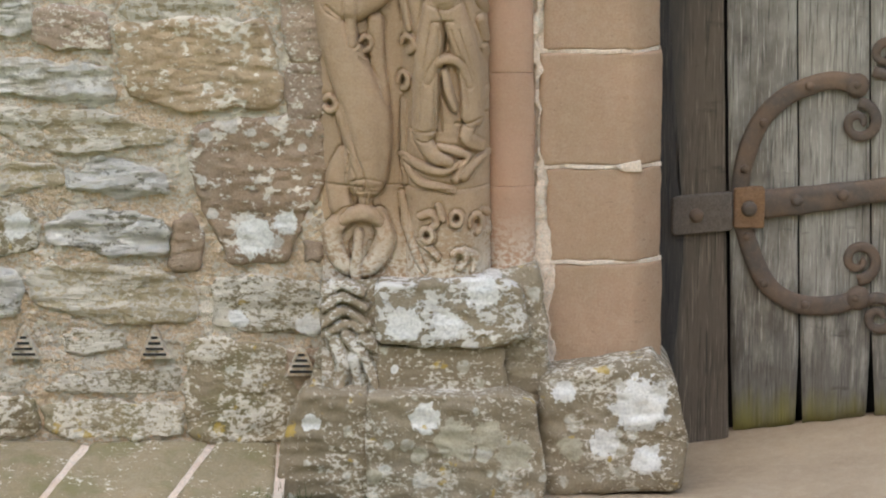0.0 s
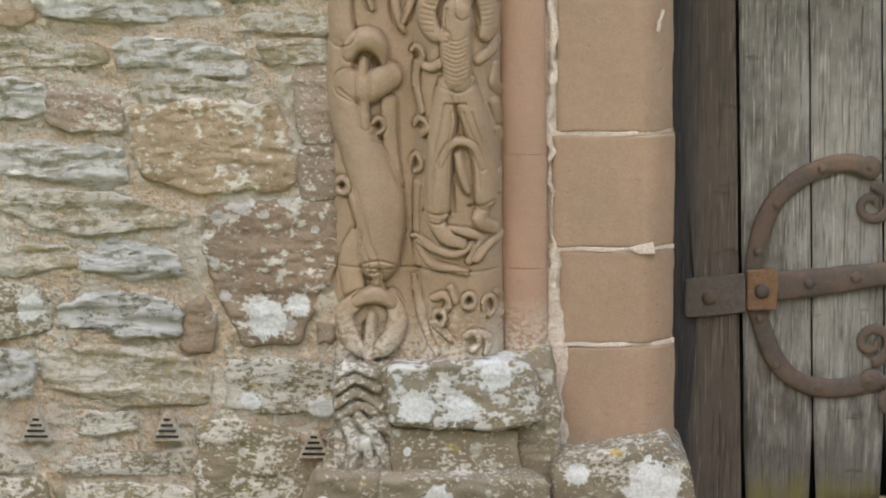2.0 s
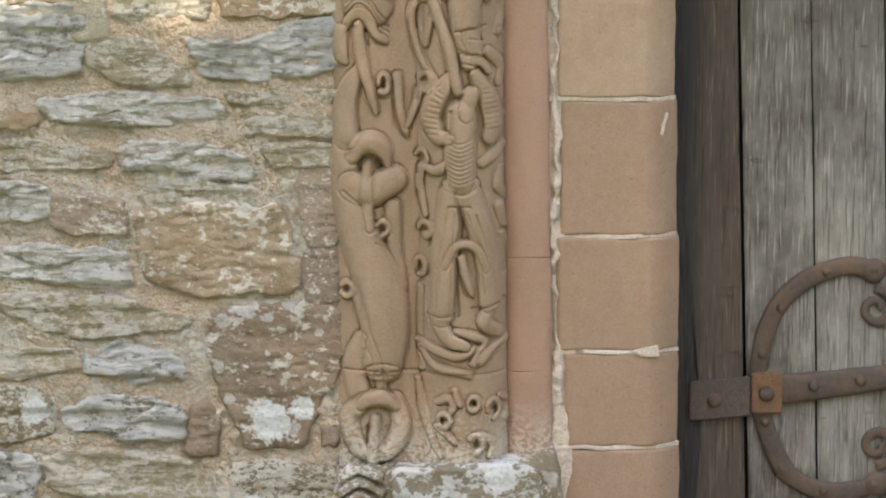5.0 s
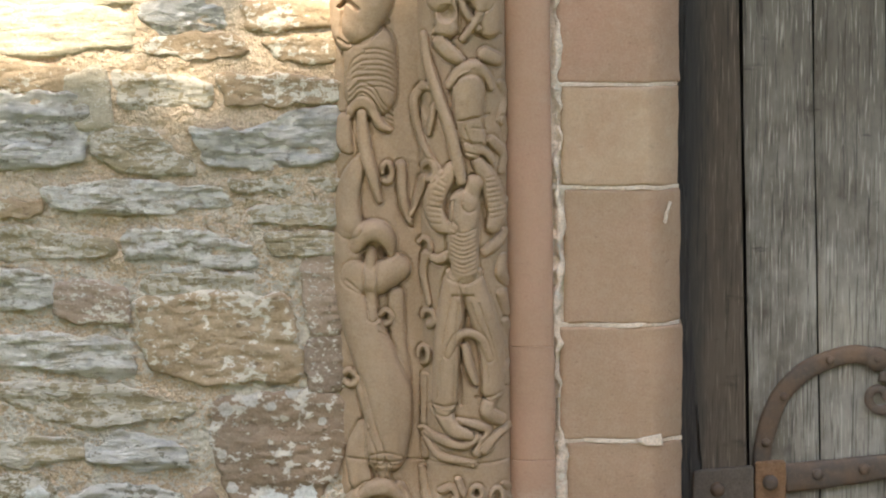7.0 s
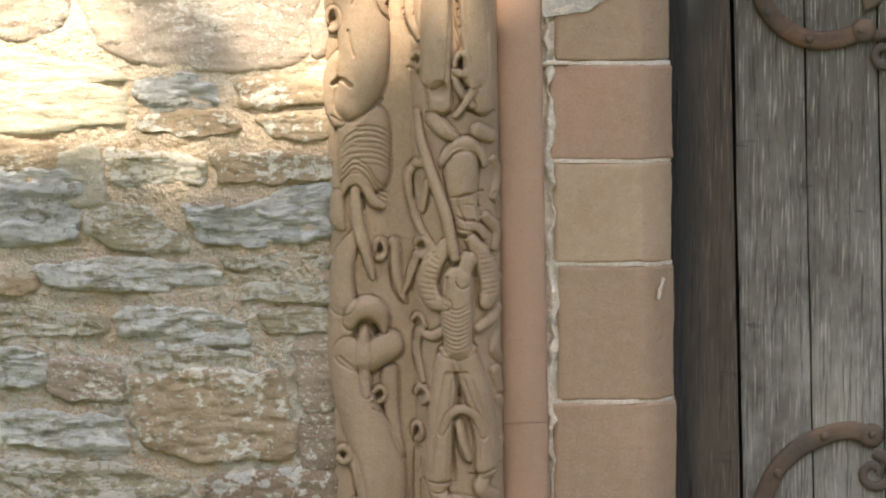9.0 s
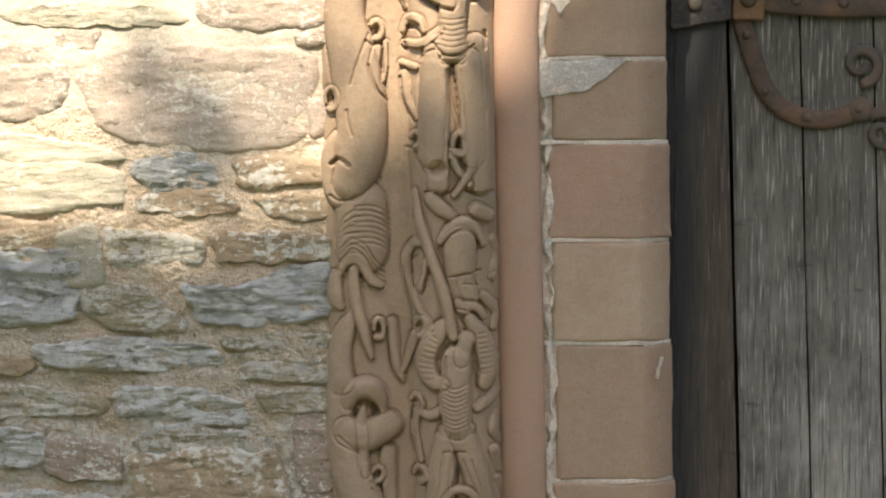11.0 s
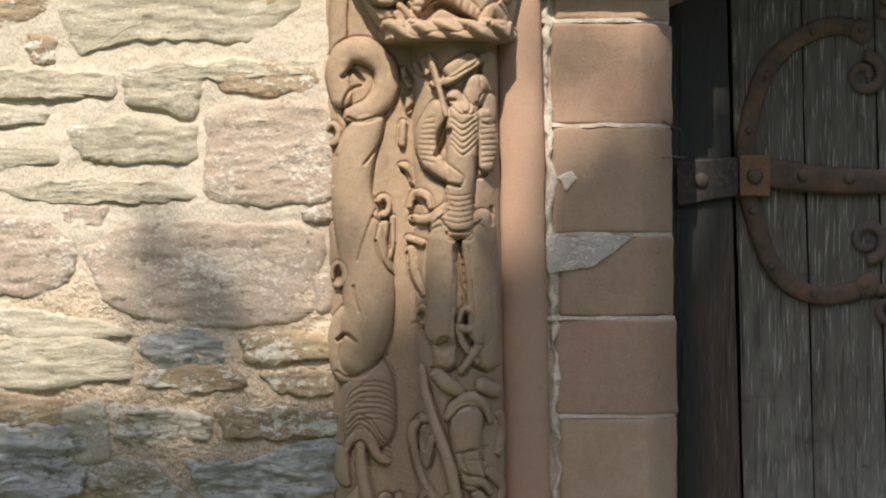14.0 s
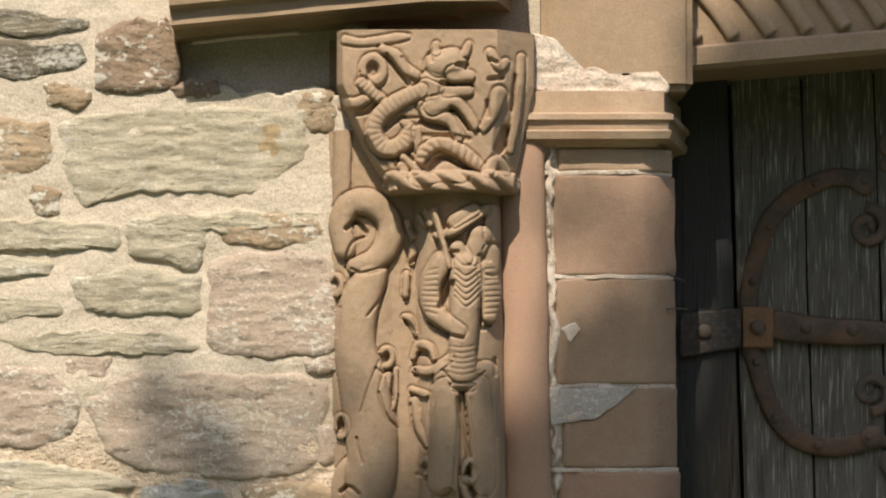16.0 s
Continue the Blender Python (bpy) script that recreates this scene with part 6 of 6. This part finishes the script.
def hinge(x, z, tall, slope, group, metal, plate):
    """A strap hinge with a C-shaped iron, scrolled ends and rivets; x and z: the centre of its square plate."""
    h = empty("hinge", "rusty wrought iron strap hinge with scrolled crescent", "hinge", (x, DOOR_Y, z), group)
    y = DOOR_Y - 0.002
    m = 1 / 1022

    def q(px, py):
        return (x + px * m, z - py * m * (tall if abs(py) > 45 else 1))

    made = [bar([q(190, -220), q(150, -229), q(105, -219), q(56, -194), q(14, -146), q(-11, -70), q(-15, 2), q(0, 62), q(30, 132), q(70, 167), q(115, 180), q(165, 177), q(200, 165)], 0.0162, y, 0.009, "crescent", metal, h)]
    made.append(bar([q(25, -6), q(120, -16 + slope), q(250, -34 + slope * 2), q(420, -60 + slope * 3)], 0.026, y - 0.004, 0.01, "strap", metal, h, taper=(1.0, 0.62)))
    for cx, cy, start, sense in ((195, -153, 1.6, -1), (200, 97, -1.6, 1), (240, -275, -2.2, 1), (238, 200, 2.2, -1)):
        c = q(cx, cy)
        made.append(bar(spiral(c[0], c[1], 0.036, 1.35, start, sense), 0.0085, y, 0.009, "scroll", IRON, h, taper=(1.2, 0.7)))
    for px, py in ((190, -220), (200, 165)):
        c = q(px, py)
        made.append(dome("boss", c[0], c[1], y - 0.004, 0.022, 0.009, IRON, h))
    for px, py in ((105, -219), (24, -153), (-8, -70), (-2, 52), (30, 137), (105, 178), (190, -222), (195, 165), (85, -14 + slope * 0.6), (168, -24 + slope * 1.3)):
        c = q(px, py)
        big = abs(py) < 45
        dome("rivet", c[0], c[1], y - (0.014 if big else 0.0088), 0.0105 if big else 0.008, 0.007, IRON, made[1] if big else made[0])
    v, f = block([q(-28, -37), q(28, -37), q(28, 36), q(-28, 36)], y - 0.018, 500, rough=0.0012, edge=0.003, back=0.02, bed=0.1, count=72, rings=5, wobble=0.0008, keep=0.96)
    made.append(part("square_plate", mesh_of("square_plate", v, f, RUST), None, h, "orange rusted square plate"))
    dome("rivet", x, z, y - 0.018, 0.014, 0.009, IRON, made[-1])
    v, f = block([q(-140, -24), q(-32, -34), q(-32, 36), q(-140, 46)], 0.274, 520, rough=0.001, edge=0.003, back=0.012, bed=0.1, count=72, rings=5, wobble=0.0008, keep=0.96)
    made.append(part("post_plate", mesh_of("post_plate", v, f, plate), None, h, "iron plate on the post"))
    dome("rivet", x - 0.094, z - 0.008, 0.275, 0.013, 0.009, IRON, made[-1])
    for ob in made:
        ob.matrix_parent_inverse = h.matrix_world.inverted()


hinge(.562, .507, 1.0, 0, "door hinges", IRON, DARK_IRON)
hinge(.532, 1.616, 1.17, 22, "door hinges", RUSTY, BLACK_IRON)

# ---------------------------------------------------------------- far jamb, out of sight, and the tree whose shade lies on the wall
slab(1.37, 1.75, 0.0, 0.45, 0.06, 2.6, "jamb_east", ASHLAR, "red sandstone jamb on the far side of the door", "jamb", 0.02)
slab(1.75, 4.5, 0.0, 0.6, 0.0, 3.6, "wall_east", MORTAR, "plain rubble wall beyond the doorway", "wall")

tree = empty("tree", "leafy tree in the churchyard that shades the wall", "tree", (2.6, -7.2, GROUND - 0.03))
bm = bmesh.new()
for a, b, r0, r1 in (((2.6, -7.2, 0.05), (1.2, -6.4, 5.6), 0.26, 0.14), ((1.3, -6.5, 5.2), (-1.0, -5.9, 7.0), 0.11, 0.04), ((1.2, -6.4, 5.5), (2.0, -5.9, 7.2), 0.11, 0.04), ((1.2, -6.4, 5.4), (0.4, -5.9, 7.2), 0.11, 0.03)):
    a, b = Vector(a), Vector(b)
    bmesh.ops.create_cone(bm, cap_ends=True, segments=12, radius1=r0, radius2=r1, depth=(b - a).length, matrix=Matrix.Translation((a + b) / 2) @ (b - a).to_track_quat("Z", "Y").to_matrix().to_4x4())
ob = part("trunk", bm, BARK, tree)
ob.matrix_parent_inverse = tree.matrix_world.inverted()
rng = np.random.RandomState(4)
verts, faces = [], []


def leaf(c, size):
    e = Euler(rng.uniform(-1.2, 1.2, 3)).to_matrix() @ Matrix.Rotation(0.9, 3, "X")
    i = len(verts)
    verts.extend([c + e @ Vector(p) * size for p in ((-0.5, 0, 0), (0, -0.32, 0.05), (0.55, 0, 0), (0, 0.32, 0.05))])
    faces.append((i, i + 1, i + 2, i + 3))


def shade_edge(x):
    return np.interp(x, [-2, -0.8, -0.45, -0.25, -0.1, 0.05, 0.13, 0.2, 0.25, 0.33, 0.37, 0.42, 0.5, 0.8, 2.5], [1.0, 1.14, 1.21, 1.29, 1.36, 1.35, 1.45, 1.6, 1.71, 1.79, 1.9, 2.12, 2.24, 2.45, 2.8]) + 0.04 * math.sin(x * 9)


placed = 0
while placed < 15000:
    x, z = rng.uniform(-2.3, 2.6), rng.uniform(-1.4, 2.6)
    if (x - 0.3) ** 2 / 6.2 + (z - 0.4) ** 2 / 4.4 > 1 or z > shade_edge(x) + rng.uniform(-0.25 if 0.1 < x < 0.34 else -0.12, 0.02):
        continue
    leaf(Vector((x, 0, z)) + SUN * rng.uniform(8.0, 10.4), rng.uniform(0.09, 0.17))
    placed += 1
# unseen leaf clumps added to shade chosen spots of wall, jamb, post and door
for cx, cz, wide, tall, count in ((-0.43, 1.43, 0.08, 0.12, 36), (-0.38, 1.33, 0.06, 0.09, 24), (0.24, 1.8, 0.09, 0.04, 14), (0.62, 2.2, 0.25, 0.12, 70), (0.43, 2.09, 0.07, 0.07, 40), (0.53, 2.13, 0.06, 0.05, 22), (-0.2, 1.44, 0.06, 0.05, 8)):
    for _ in range(count):
        leaf(Vector((cx + rng.normal(0, wide * 0.6), 0, cz + rng.normal(0, tall * 0.6))) + SUN * rng.uniform(8.6, 9.6), rng.uniform(0.05, 0.09))
ob = part("crown", mesh_of("crown", verts, faces, LEAF, False), None, tree)
ob.matrix_parent_inverse = tree.matrix_world.inverted()

# an unseen belt of leaves behind the camera, added to cut skylight on the door and wall
verts, faces = [], []
for _ in range(9000):
    a = rng.uniform(math.pi * 0.98, math.pi * 2.02)
    d = rng.uniform(15, 18)
    top = 7.5 + 1.5 * math.sin(a * 9) + 1.2 * math.sin(a * 23)
    leaf(Vector((d * math.cos(a), d * math.sin(a), top * rng.uniform(0.0, 1.0) ** 0.8)), rng.uniform(0.5, 1.1))
tagged(new("skylight_blocker", mesh_of("skylight_blocker", verts, faces, LEAF, False)), "unseen belt of dark leaves added to cut skylight on door and wall", "trees", kind="stuff")

# a tuft of grass at the foot of the plinth
verts, faces = [], []
for _ in range(60):
    x, y, h, lean = rng.uniform(-0.3, -0.19), rng.uniform(-0.24, -0.15), rng.uniform(0.012, 0.035), rng.uniform(-0.012, 0.012)
    i = len(verts)
    verts.extend([(x - 0.0012, y, 0.09), (x + 0.0012, y, 0.09), (x + lean, y - 0.004, 0.1 + h)])
    faces.append((i, i + 1, i + 2))
tagged(new("grass_tuft", mesh_of("grass_tuft", verts, faces, GRASS, False)), "small tuft of green grass at the plinth foot", "grass", kind="stuff")
